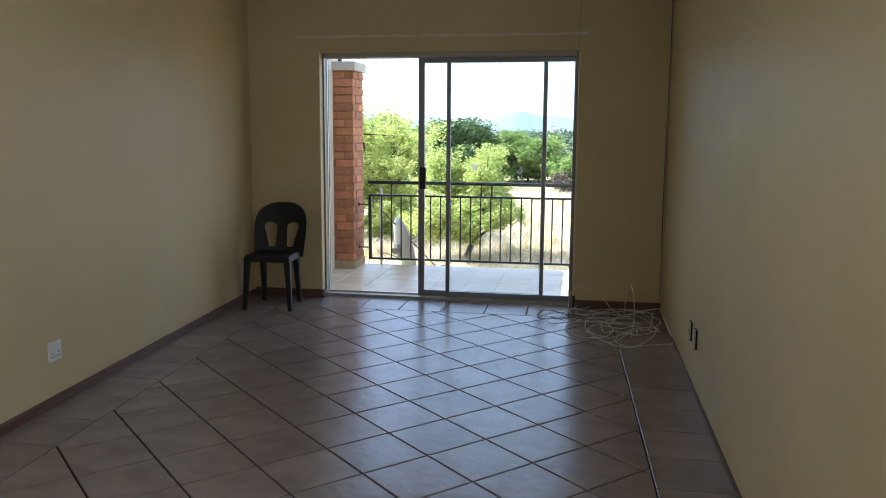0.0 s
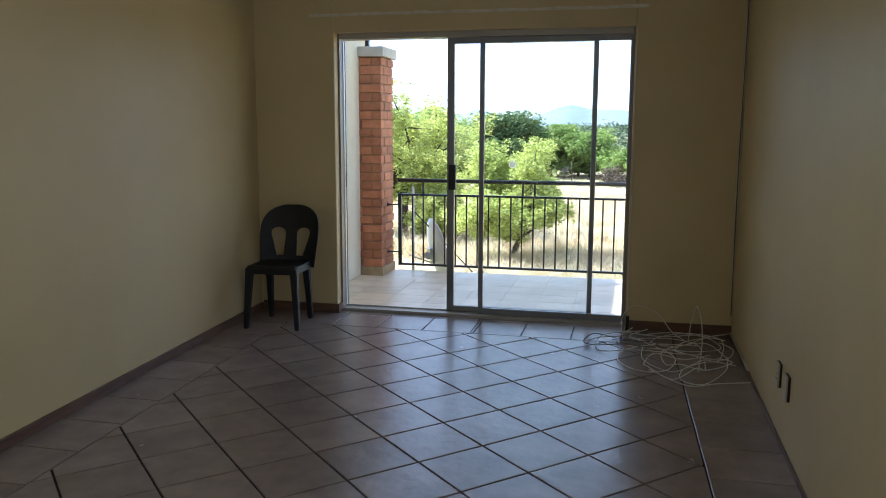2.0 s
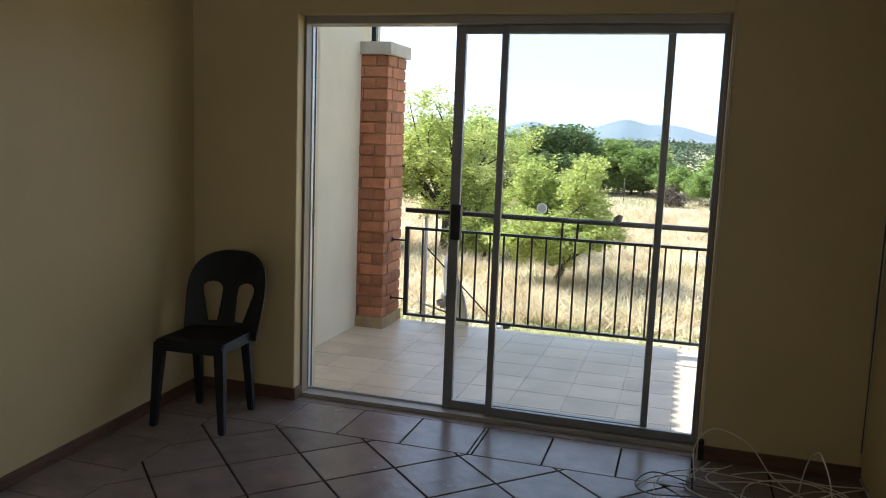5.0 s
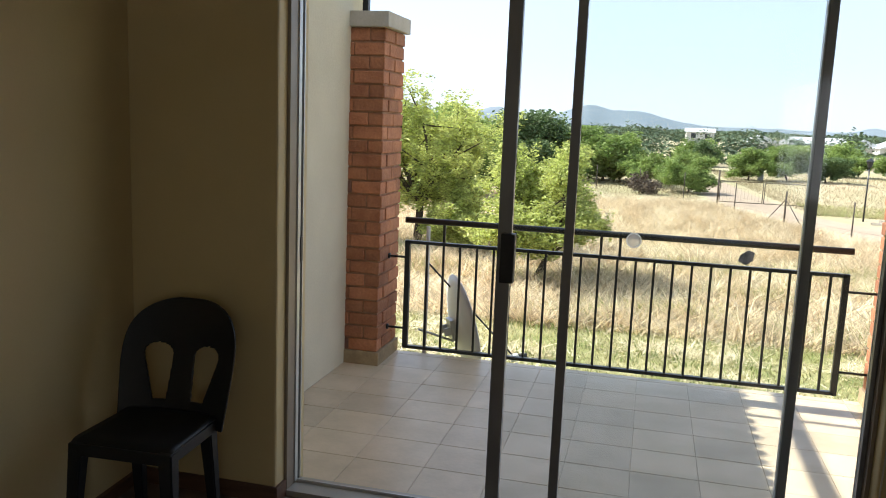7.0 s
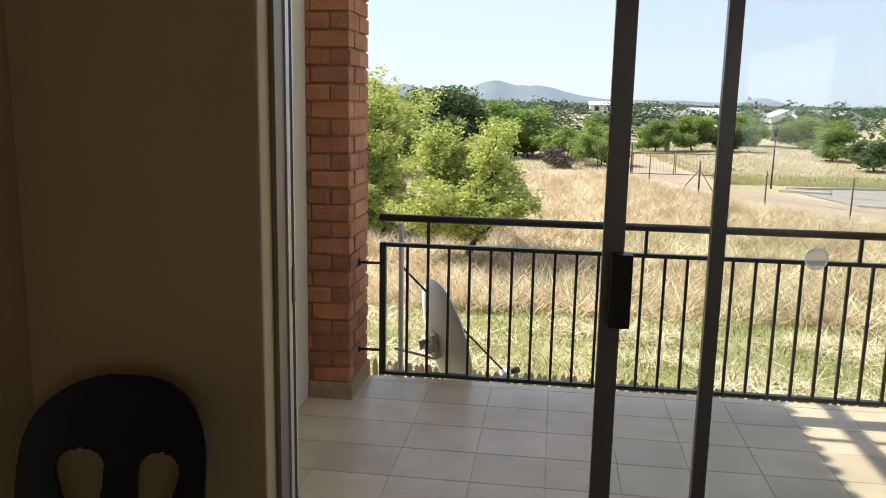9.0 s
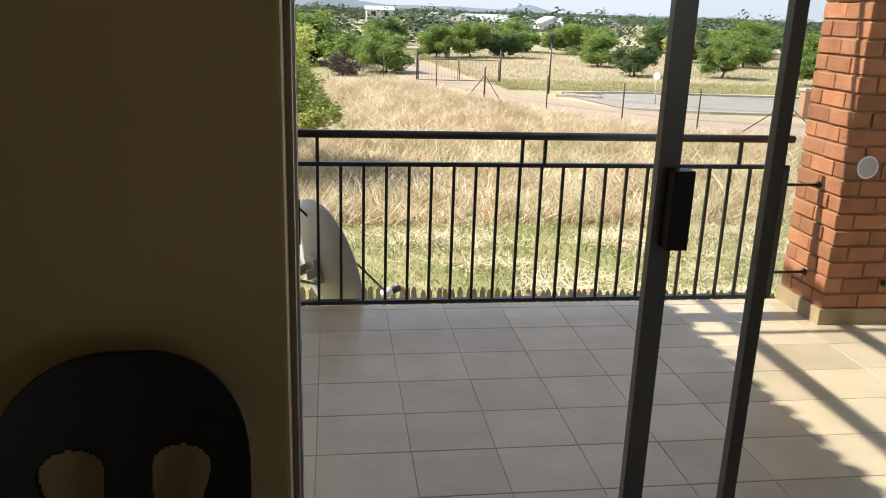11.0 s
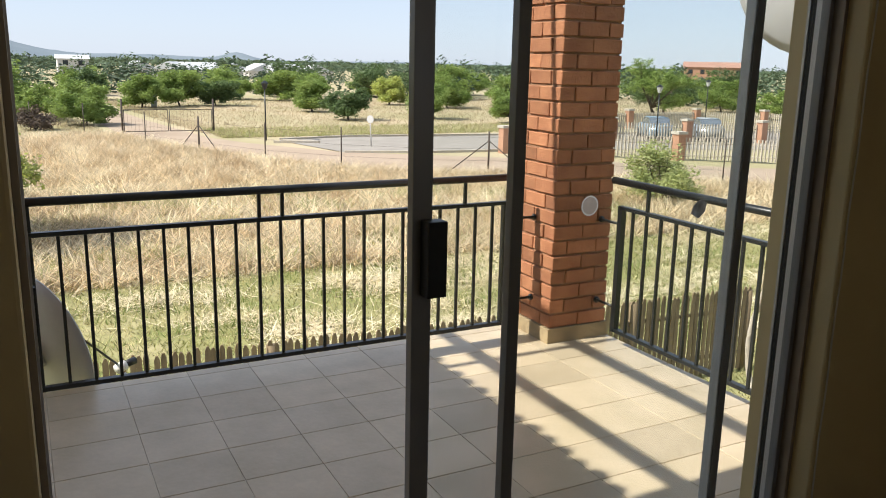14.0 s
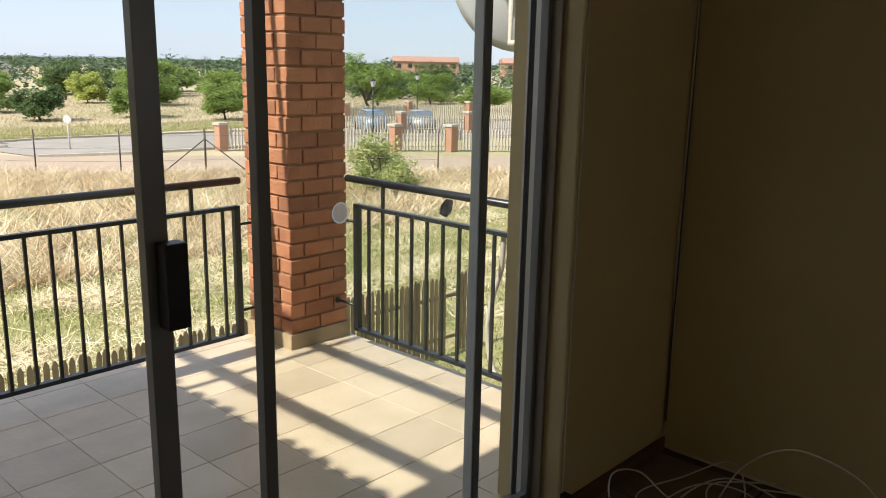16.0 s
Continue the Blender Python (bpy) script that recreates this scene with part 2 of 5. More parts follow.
def prism(bm, pts, z0, z1):
    """An upright prism on a plan outline, anticlockwise."""
    lo, hi = [bm.verts.new((x, y, z0)) for x, y in pts], [bm.verts.new((x, y, z1)) for x, y in pts]
    bm.faces.new(hi)
    bm.faces.new(lo[::-1])
    for i in range(len(pts)):
        j = (i + 1) % len(pts)
        bm.faces.new((lo[i], lo[j], hi[j], hi[i]))


def tube(bm, pts, r, n=8, r2=None, cap=True):
    pts = [Vector(p) for p in pts]
    rings, up = [], Vector((0.13, 0.21, 0.97))
    for i, p in enumerate(pts):
        d = (pts[min(i + 1, len(pts) - 1)] - pts[max(i - 1, 0)]).normalized()
        if abs(d.dot(up)) > 0.95:
            up = Vector((0.9, 0.3, 0.1))
        a = d.cross(up).normalized()
        b = d.cross(a)
        rr = r if r2 is None else r + (r2 - r) * i / (len(pts) - 1)
        rings.append([bm.verts.new(p + (a * math.cos(k * 2 * math.pi / n) + b * math.sin(k * 2 * math.pi / n)) * rr) for k in range(n)])
    for q, w in zip(rings, rings[1:]):
        for k in range(n):
            bm.faces.new((q[k], q[(k + 1) % n], w[(k + 1) % n], w[k]))
    if cap:
        bm.faces.new(rings[0][::-1])
        bm.faces.new(rings[-1])


def mesh_of(name, bm, material, smooth=False):
    bmesh.ops.recalc_face_normals(bm, faces=bm.faces)
    me = bpy.data.meshes.new(name)
    bm.to_mesh(me)
    bm.free()
    me.materials.append(material)
    if smooth:
        me.shade_smooth()
    return me


def part(name, bm, material, parent=None, label="", smooth=False):
    ob = new(name, mesh_of(name, bm, material, smooth))
    ob.parent = parent
    return tagged(ob, label)


def box_part(name, dims, material, parent=None, label="", bevel=0.0):
    bm = bmesh.new()
    bx(bm, *dims, bevel)
    return part(name, bm, material, parent, label)


def tube_part(name, pts, r, material, parent=None, label="", n=10, r2=None):
    bm = bmesh.new()
    tube(bm, pts, r, n, r2)
    return part(name, bm, material, parent, label, True)


def thing(name, label, category, group="", kind="", at=(0, 0, 0)):
    ob = new(name)
    ob.location = at
    return tagged(ob, label, category, group, kind)


def at_base(ob, x, y, z):
    """Moves the thing's origin to its base without moving its parts."""
    ob.location = (x, y, z)
    for c in ob.children:
        c.matrix_parent_inverse = Matrix.Translation((-x, -y, -z))


def smooth_path(ctrl, steps=8, closed=False):
    """A Catmull-Rom line through the control points."""
    c = [Vector(p) for p in ctrl]
    c = [c[-1]] + c + c[:2] if closed else [c[0]] + c + [c[-1]]
    out = []
    for i in range(1, len(c) - 2):
        for k in range(steps):
            t = k / steps
            out.append(0.5 * (2 * c[i] + (c[i + 1] - c[i - 1]) * t + (2 * c[i - 1] - 5 * c[i] + 4 * c[i + 1] - c[i + 2]) * t * t + (3 * c[i] - c[i - 1] - 3 * c[i + 1] + c[i + 2]) * t ** 3))
    out.append(c[-2])
    return out


# ---- room: x 0 is the door opening's west edge, y 0 the inner face of the door wall ----
XW, XE, YS, ZC = -0.645, 2.868, -8.6, 2.65
SKEW = 0.045  # the west wall runs a little out of square with the door wall
west_x = lambda y: XW - SKEW * y
D0, DW, DH, TW = -0.012, 2.15, 2.10, 0.265
ZB = -0.155
floor = tagged(box_part("floor", (XW - 0.2, YS - 0.2, -0.3, XE + 0.2, -0.0005, -0.0075), M_grout), "dark grout bed under diagonal taupe ceramic floor tiles", "floor", kind="structure")
bm = bmesh.new()
prism(bm, [(XW - 0.2, 0), (D0 - 0.009, 0), (D0 - 0.0025, 0.0025), (D0, 0.009), (D0, TW), (XW - 0.2, TW)], -0.3, 3.0)
prism(bm, [(DW, TW), (DW, 0.009), (DW + 0.0025, 0.0025), (DW + 0.009, 0), (XE + 0.2, 0), (XE + 0.2, TW)], -0.3, 3.0)
bx(bm, D0, 0, DH, DW, TW, 3.0)
bx(bm, D0, 0, -0.3, DW, TW, -0.004)
wall_north = tagged(part("wall_north", bm, M_wall), "cream painted wall around the sliding door opening", "wall", kind="structure")
def windowed(x0, x1, ys):
    bm = bmesh.new()
    for d in ((YS - 0.1, ys, -0.3, 3.0), (-4.9, 0.0, -0.3, 3.0), (ys, -4.9, -0.3, 0.9), (ys, -4.9, 2.1, 3.0)):
        bx(bm, x0, d[0], d[2], x1, d[1] - 0.002, d[3])
    return bm


def skewed(bm):
    """Shears a mesh so that it follows the west wall."""
    for v in bm.verts:
        v.co.x -= SKEW * v.co.y
    return bm


wall_west = tagged(part("wall_west", skewed(windowed(XW - 0.2, XW, -6.9)), M_wall), "plain cream painted side wall of the room", "wall", kind="structure")
wall_east = tagged(part("wall_east", windowed(XE, XE + 0.2, -8.2), M_wall), "plain cream painted side wall with sockets", "wall", kind="structure")
wall_south = tagged(box_part("wall_south", (XW - 0.2, YS - 0.2, -0.3, XE + 0.2, YS - 0.0005, 3.0), M_wall), "plain cream painted end wall of the room", "wall", kind="structure")
# invented window behind the camera, a setting for the east fill lamp
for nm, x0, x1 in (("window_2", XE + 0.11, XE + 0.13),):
    wd = thing(nm, "invented unseen side window with a closed pale blind", "window", kind="structure")
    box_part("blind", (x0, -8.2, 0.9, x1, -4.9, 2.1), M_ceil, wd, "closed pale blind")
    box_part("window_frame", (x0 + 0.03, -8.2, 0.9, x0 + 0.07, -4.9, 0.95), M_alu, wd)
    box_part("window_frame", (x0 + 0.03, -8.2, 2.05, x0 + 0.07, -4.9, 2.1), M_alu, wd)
# invented west window for the other fill lamp; its blind keeps sun out
wd = thing("added_window_1", "invented unseen side window with a slim aluminium frame and closed blind", "window", kind="structure")
for d in ((-6.9, 0.902, -4.904, 0.95), (-6.9, 2.05, -4.904, 2.098), (-6.9, 0.952, -6.86, 2.048), (-4.944, 0.952, -4.904, 2.048)):
    bm = bmesh.new()
    bx(bm, XW - 0.14, d[0], d[1], XW - 0.10, d[2], d[3])
    part("window_frame", skewed(bm), M_alu, wd)
bm = bmesh.new()
bx(bm, XW - 0.123, -6.858, 0.952, XW - 0.117, -4.946, 2.048)
pane1 = part("pane", skewed(bm), M_glass, wd)
pane1.visible_shadow = False
bm = bmesh.new()
bx(bm, XW - 0.09, -6.9, 0.902, XW - 0.08, -4.904, 2.098)
part("blind", skewed(bm), M_ceil, wd, "closed pale blind")
ceiling = tagged(box_part("ceiling", (XW, YS, ZC, XE, -0.001, ZC + 0.2), M_ceil), "plain white painted ceiling", "ceiling", kind="structure")


# skirting
SK, SH = 0.014, 0.068
bm = bmesh.new()
for y0, y1 in ((YS, -5.62), (-5.616, -3.182), (-3.178, -SK)):
    bx(bm, XW - 0.001, y0, 0, XW + 0.02, y1, 0.052, 0.003)
tagged(part("baseboard", skewed(bm), M_skirt), "brown wooden skirting in butted lengths along the side wall", "skirting", kind="structure")
for dims, lab in (((XE - 0.010, YS, 0, XE, -SK, 0.024), "brown wooden skirting along the socket wall"),
                  ((XW + 0.02, -SK, 0, D0, -0.0004, SH), "brown wooden skirting beside the door"), ((D0 + 0.0004, -SK, 0, D0 + SK, 0.072, SH), "brown wooden skirting turned into the door reveal"),
                  ((DW + 0.03, -SK, 0, XE, -0.0004, SH), "brown wooden skirting below the cables")):
    tagged(box_part("baseboard", dims, M_skirt, bevel=0.003), lab, "skirting", kind="structure")
tagged(box_part("cable_clip_box", (DW + 0.004, -0.03, 0, DW + 0.028, -0.0005, 0.10), M_black, bevel=0.003), "small black box at the foot of the door jamb", "box")

# scar of a removed curtain rail above the door
bm = bmesh.new()
for k in range(27):
    x = -0.2 + k * 0.09
    bx(bm, x, -0.006 - 0.004 * random.random(), 2.212 + 0.006 * random.random(), x + 0.0905, -0.0002, 2.232 + 0.008 * random.random())
tagged(part("plaster_scar", bm, M_scar), "rough pale filler line left by a curtain rail", "trim", kind="structure")

# ---- sliding door ----
door = thing("door_1", "bronze aluminium glass sliding door, slid open halfway", "sliding door", kind="structure")
F0, F1 = 0.075, 0.200
for x0, x1, sg_ in ((D0 + 0.0005, 0.002, 1), (DW - 0.014, DW - 0.0005, -1)):
    jb = box_part("jamb", (x0, F0, 0.0, x1, F1, DH - 0.0005), M_jamb, door, "dark bronze jamb")
    xf = x1 if sg_ > 0 else x0
    for nm, y0, y1, d, m_, lab in (("guide_strip", 0.143, 0.168, 0.005, M_track, "bare aluminium guide strip"), ("seal", 0.170, 0.188, 0.003, M_rubber, "black rubber seal"), ("guide_strip", 0.190, 0.199, 0.005, M_track, "bare aluminium guide strip")):
        box_part(nm, (min(xf, xf + sg_ * d), y0, 0.03, max(xf, xf + sg_ * d), y1, DH - 0.05), m_, jb, lab)
    if sg_ > 0:
        box_part("strike_plate", (xf, 0.168, 0.96, xf + 0.008, 0.186, 1.06), M_black, jb, "black strike plate")
box_part("head", (0.002, F0, DH - 0.040, DW - 0.014, F1, DH - 0.0005), M_frame_lit, door)
sill = box_part("sill", (0.002, F0 - 0.004, -0.003, DW - 0.014, F1 + 0.01, 0.022), M_frame_lit, door)
box_part("rail_track", (0.002, 0.160, 0.022, DW - 0.014, 0.166, 0.034), M_track, sill, "worn bare aluminium track")


def leaf(name, x0, x1, y0, y1, w0, w1, label, deep=0.0):
    """One glazed leaf; w0 and w1 are the widths of its stiles."""
    z0, z1 = 0.024, DH - 0.041
    lf = tagged(new(name), label)
    lf.parent = door
    for nm, d in (("stile", (x0, y0, z0, x0 + w0, y1, z1)), ("stile", (x1 - w1, y0, z0, x1, y1 + deep, z1)), ("top_rail", (x0 + w0, y0 + 0.002, z1 - 0.04, x1 - w1, y1 - 0.002, z1)), ("bottom_rail", (x0 + w0, y0 + 0.002, z0, x1 - w1, y1 - 0.002, z0 + 0.045))):
        box_part(nm, d, M_alu, lf, bevel=0.002)
    if deep:
        # added pale strip, painted as the stile's sky-lit side
        box_part("skylit_strip", (x1 - w1 - 0.004, y0 + 0.004, z0 + 0.045, x1 - w1 - 0.0002, y1 + deep - 0.004, z1 - 0.04), M_skylit, lf, "pale strip painting sky light on the side of the stile")
    ym = (y0 + y1) / 2
    g = box_part("pane", (x0 + w0 - 0.004, ym - 0.002, z0 + 0.04, x1 - w1 + 0.004, ym + 0.002, z1 - 0.036), M_glass, lf, "clear glass pane")
    g.visible_shadow = False
    return lf


slide = leaf("sliding_leaf", 0.812, 1.902, 0.150, 0.180, 0.052, 0.031, "sliding leaf pushed behind the fixed leaf", 0.012)
fixed = leaf("fixed_leaf", 1.062, DW - 0.014, 0.112, 0.142, 0.034, 0.016, "fixed leaf")
box_part("lock", (0.832, 0.106, 0.957, 0.884, 0.1495, 1.142), M_black, slide, "black plastic lock and pull", 0.004)
bm = bmesh.new()
bmesh.ops.create_circle(bm, cap_ends=True, segments=40, radius=0.0225, matrix=Matrix.Translation((1.308, 0.1245, 1.15)) @ Matrix.Rotation(radians(90), 4, "X"))
gs = tagged(part("glass_sticker", bm, M_sticker), "round greyish frosted sticker with white edge on the fixed glass pane", "sticker")
bm = bmesh.new()
rim = [[bm.verts.new((1.308 + r * math.cos(i * math.pi / 20), 0.1245, 1.15 + r * math.sin(i * math.pi / 20))) for i in range(40)] for r in (0.0226, 0.027)]
for i in range(40):
    bm.faces.new((rim[0][i], rim[1][i], rim[1][(i + 1) % 40], rim[0][(i + 1) % 40]))
part("edge", bm, mat("white_vinyl", (0.9, 0.88, 0.85), None, 0.6, thin=0.85), gs, "white edge")
bm = bmesh.new()
prism(bm, [(-0.026, -0.012), (0.0, -0.026), (0.022, -0.008), (0.026, 0.02), (0.004, 0.026), (-0.018, 0.01)], 0, 0.006)
stick = tagged(part("torn_sticker", bm, mat("grey_sticker", (0.75, 0.74, 0.73), (0.28, 0.27, 0.265), 0.6, scale=40, thin=0.7)), "torn dark grey sticker on the fixed glass pane", "sticker")
stick.matrix_world = pose(1.688, 0.1248, 1.118, 90, 0, 0)

# ---- balcony ----
balcony = tagged(box_part("balcony_floor", (-0.83, TW, ZB - 0.22, 3.225, 2.765, ZB - 0.005), M_bgrout), "tiled concrete balcony slab with beige ceramic tiles", "floor", kind="structure")
tagged(box_part("balcony_wall", (-0.83, TW, ZB, -0.632, 2.352, 2.62), M_ext), "cream plastered screen wall beside the balcony", "wall", kind="structure")
tagged(box_part("neighbour_wall", (-1.15, TW, -3.0, -0.835, 3.27, 2.62), M_ext), "cream plastered wall of the next flat", "wall", kind="structure")
tagged(box_part("exterior_wall", (XE + 0.2, TW - 0.15, -3.0, 3.6, TW, 3.0), M_ext), "cream plastered outer wall beyond the room", "wall", kind="structure")
tagged(box_part("storey_below", (-6, TW - 0.1, -3.0, 3.6, TW - 0.002, -0.302), M_ext), "cream plastered wall of the storey below", "wall", kind="structure")

# unseen verge of roof tiles above the screen wall, inferred from its jagged shadow
verge = thing("roof_verge", "row of terracotta roof tiles along the screen wall", "roof", kind="structure")
bm = bmesh.new()
prism(bm, [(-0.15, -0.066), (0.06, -0.066), (0.11, -0.045), (0.13, 0.0), (0.11, 0.045), (0.06, 0.066), (-0.15, 0.066)], 0, 0.03)
tm = mesh_of("roof_tile", bm, M_rtile)
for k in range(25):
    o = new("roof_tile", tm)
    o.parent = verge
    o.matrix_basis = pose(-0.72 + 0.02 * random.random(), 0.32 + k * 0.125, 2.66 + 0.006 * (k % 2), 0, 0, random.uniform(-4, 4))
box_part("bedding", (-1.10, TW, 2.62, -0.66, 3.40, 2.66), M_conc, verge)
# unseen eave, added to block direct sun on the door and jamb
tagged(box_part("eave", (XW - 0.2, TW, 2.66, 3.5, 1.0, 2.78), M_conc), "unseen plain eave soffit, added to keep sun off the sliding door", "eave", kind="structure")
# two unseen steel beams, added to cast the shadow bands along the floor
for x in (-0.36, 0.28):
    tagged(box_part("shadow_beam", (x - 0.03, 1.0, 2.66, x + 0.03, 3.40, 2.72), M_steel), "unseen black steel beam over the balcony, placed for its floor shadow", "beam", kind="structure")
# unseen front beam, added for the thin shadow line near the railing
tagged(box_part("shadow_beam", (-0.63, 2.54, 2.722, 3.02, 2.58, 2.762), M_steel), "unseen slim black steel beam over the pillar posts, placed for its floor shadow", "beam", kind="structure")


def pillar(x0, y0, label):
    """A square brick pillar on a plaster plinth with a concrete cap; bricks are added with the other pieces."""
    p = thing("brick_pillar", label, "pillar", "balcony pillars")
    w = 0.43
    box_part("core", (x0 + 0.012, y0 + 0.012, ZB + 0.09, x0 + w - 0.012, y0 + w - 0.012, 2.125), M_mortar, p, "recessed mortar")
    box_part("plinth", (x0 - 0.012, y0 - 0.012, ZB - 0.004, x0 + w + 0.012, y0 + w + 0.012, ZB + 0.092), M_plinth, p, "worn plastered plinth", 0.004)
    box_part("cap", (x0 - 0.03, y0 - 0.03, 2.125, x0 + w + 0.03, y0 + w + 0.03, 2.225), M_conc, p, "pale concrete cap", 0.006)
    box_part("post", (x0 + w / 2 - 0.02, y0 + w / 2 - 0.02, 2.225, x0 + w / 2 + 0.02, y0 + w / 2 + 0.02, 2.722), M_steel, p, "black steel post")
    at_base(p, x0 + w / 2, y0 + w / 2, ZB)
    return p


PILLARS = [(pillar(-0.822, 2.345, "dark red brick pillar at the balcony corner beside the screen wall"), -0.822, 2.345), (pillar(2.775, 2.342, "sunlit red brick pillar at the open balcony corner"), 2.775, 2.342)]


def railing(length, balusters, posts, top0, top1, mounts, label):
    """A steel balustrade along x from 0 to length, at y 0."""
    r = thing("railing", label, "railing", "balcony railings")
    zb, zt, s = -0.05, 0.70, 0.011
    for d in ((0, -0.018, zb - s, length, 0.018, zb + s), (0, -0.018, zt - s, length, 0.018, zt + s)):
        box_part("rail", d, M_steel, r, bevel=0.002)
    for x in (0, length):
        box_part("end_post", (x - 0.018, -0.018, zb - s, x + 0.018, 0.018, zt + s), M_steel, r, bevel=0.002)
    for x in balusters:
        box_part("baluster", (x - 0.0075, -0.0075, zb, x + 0.0075, 0.0075, zt), M_steel, r)
    for x in posts:
        box_part("riser", (x - 0.0085, -0.0085, zt, x + 0.0085, 0.0085, 0.84), M_steel, r)
    tube_part("handrail", [(top0, 0, 0.852), (top1, 0, 0.852)], 0.021, M_steel, r, n=16)
    for x, x1, z in mounts:
        tube_part("bracket", [(x, 0, z), (x1, 0, z)], 0.008, M_steel, r)
        tube_part("wall_plate", [(x1 + (0.012 if x1 < x else -0.012), 0, z), (x1, 0, z)], 0.02, M_steel, r)
    return r


r1 = railing(2.805, [0.14 + 0.1172 * k for k in range(23)], (0.257, 1.318, 1.440, 2.53), -0.02, 2.83, [(0, -0.14, 0.59), (0, -0.14, 0.08), (2.805, 3.022, 0.60), (2.805, 3.022, 0.09)], "black painted steel balustrade along the balcony front")
r1.matrix_basis = pose(-0.25, 2.54, 0)
r2 = railing(1.66, [0.10 + 0.117 * k for k in range(14)], (0.10 + 0.117, 1.30), -0.09, 1.68, [(0.0, -0.19, 0.60), (0.0, -0.19, 0.09), (1.66, 1.85, 0.60), (1.66, 1.85, 0.09)], "black painted steel balustrade along the balcony side")
r2.matrix_basis = pose(3.115, 2.14, 0, 0, 0, -90)


hose = thing("hanging_hose", "beige hose looped over the side railing", "hose")
tube_part("loop", smooth_path([(3.135, 1.06, 0.69), (3.17, 1.10, 0.50), (3.175, 1.15, 0.35), (3.175, 1.18, 0.19), (3.175, 1.165, 0.04), (3.17, 1.12, -0.06), (3.165, 1.06, -0.08), (3.17, 1.00, 0.05), (3.17, 0.98, 0.3), (3.135, 1.02, 0.69)], 6), 0.014, M_conc, hose)


def dish(at, n, pipe, arm_side, label):
    """An offset satellite dish whose bowl opens along n, with bracket, mast, arm and feed."""
    d = thing("satellite_dish", label, "satellite dish", "satellite dishes")
    n = Vector(n).normalized()
    rot = n.to_track_quat("Z", "Y").to_matrix().to_4x4()
    bm = bmesh.new()
    R, depth, seg, rings = 0.38, 0.072, 48, 8
    front, back = [], []
    for k in range(rings + 1):
        q = k / rings
        for lst, dz in ((front, 0.0), (back, -0.006)):
            lst.append([bm.verts.new((R * q * math.cos(a) * 0.93, R * q * math.sin(a) * 1.05, depth * (q * q - 1) + dz)) for a in [2 * math.pi * i / seg for i in range(seg)]] if k else [bm.verts.new((0, 0, -depth + dz))])
    for lst in (front, back):
        for k in range(rings):
            for i in range(seg):
                j = (i + 1) % seg
                bm.faces.new((lst[0][0], lst[1][i], lst[1][j]) if k == 0 else (lst[k][i], lst[k + 1][i], lst[k + 1][j], lst[k][j]))
    for i in range(seg):
        j = (i + 1) % seg
        bm.faces.new((front[-1][i], front[-1][j], back[-1][j], back[-1][i]))
    bmesh.ops.transform(bm, matrix=rot, verts=bm.verts)
    part("bowl", bm, M_dish, d, "pale grey pressed steel bowl", True)
    bm = bmesh.new()
    ring = [(0.93 * R * math.cos(a), 1.05 * R * math.sin(a), 0.0) for a in [2 * math.pi * i / 48 for i in range(49)]]
    tube(bm, ring, 0.006, 6)
    bmesh.ops.transform(bm, matrix=rot, verts=bm.verts)
    part("rim", bm, M_dish, d, smooth=True)
    down = (rot @ Vector((0, 1, 0))) if (rot @ Vector((0, 1, 0))).z < 0 else -(rot @ Vector((0, 1, 0)))
    feed = n * 0.38 + down * 0.42
    tube_part("arm", [down * 0.33 - n * 0.05, down * 0.38 + n * 0.05, feed], 0.011, M_galv, d)
    tube_part("feed_horn", [feed - n * 0.05 - down * 0.06, feed + n * 0.01 - down * 0.06], 0.03, M_white, d, "white feed cap")
    tube_part("feed_body", [feed + n * 0.01 - down * 0.06, feed + n * 0.08 - down * 0.05], 0.022, M_black, d, "black feed body")
    back_at = -n * 0.10
    bm = bmesh.new()
    bx(bm, -0.06, -0.08, -0.115, 0.06, 0.08, -0.078, 0.004)
    bx(bm, -0.055, -0.03, -0.17, -0.045, 0.03, -0.11)
    bx(bm, 0.045, -0.03, -0.17, 0.055, 0.03, -0.11)
    bmesh.ops.transform(bm, matrix=rot, verts=bm.verts)
    part("bracket", bm, M_galv, d, "galvanised bracket with bolts")
    mast = [Vector(p) for p in pipe]
    tube_part("mast", mast, 0.016, M_pole, d, "pale painted pipe mast")
    tube_part("stay", [mast[0] * 0.74 + mast[1] * 0.26, feed - down * 0.03], 0.007, M_steel, d, "thin black stay")
    tube_part("strut", [back_at + down * 0.1, mast[0] * 0.3 + mast[-1] * 0.7], 0.009, M_galv, d)
    d.location = at
    return d


DN = (0.88, 0.38, 0.27)
dish((0.05, 3.08, 0.0), (0.84, 0.50, 0.22), [(-0.285, -0.07, 0.75), (-0.285, -0.07, -0.28), (-0.285, -0.32, -0.32)], 1, "grey satellite dish bolted to the balcony edge")
dish((3.46, 1.30, 1.97), DN, [(-0.16, -0.10, 0.10), (-0.16, -0.10, -0.35), (-0.16, -1.08, -0.35)], 1, "grey satellite dish bracketed from the outer wall")

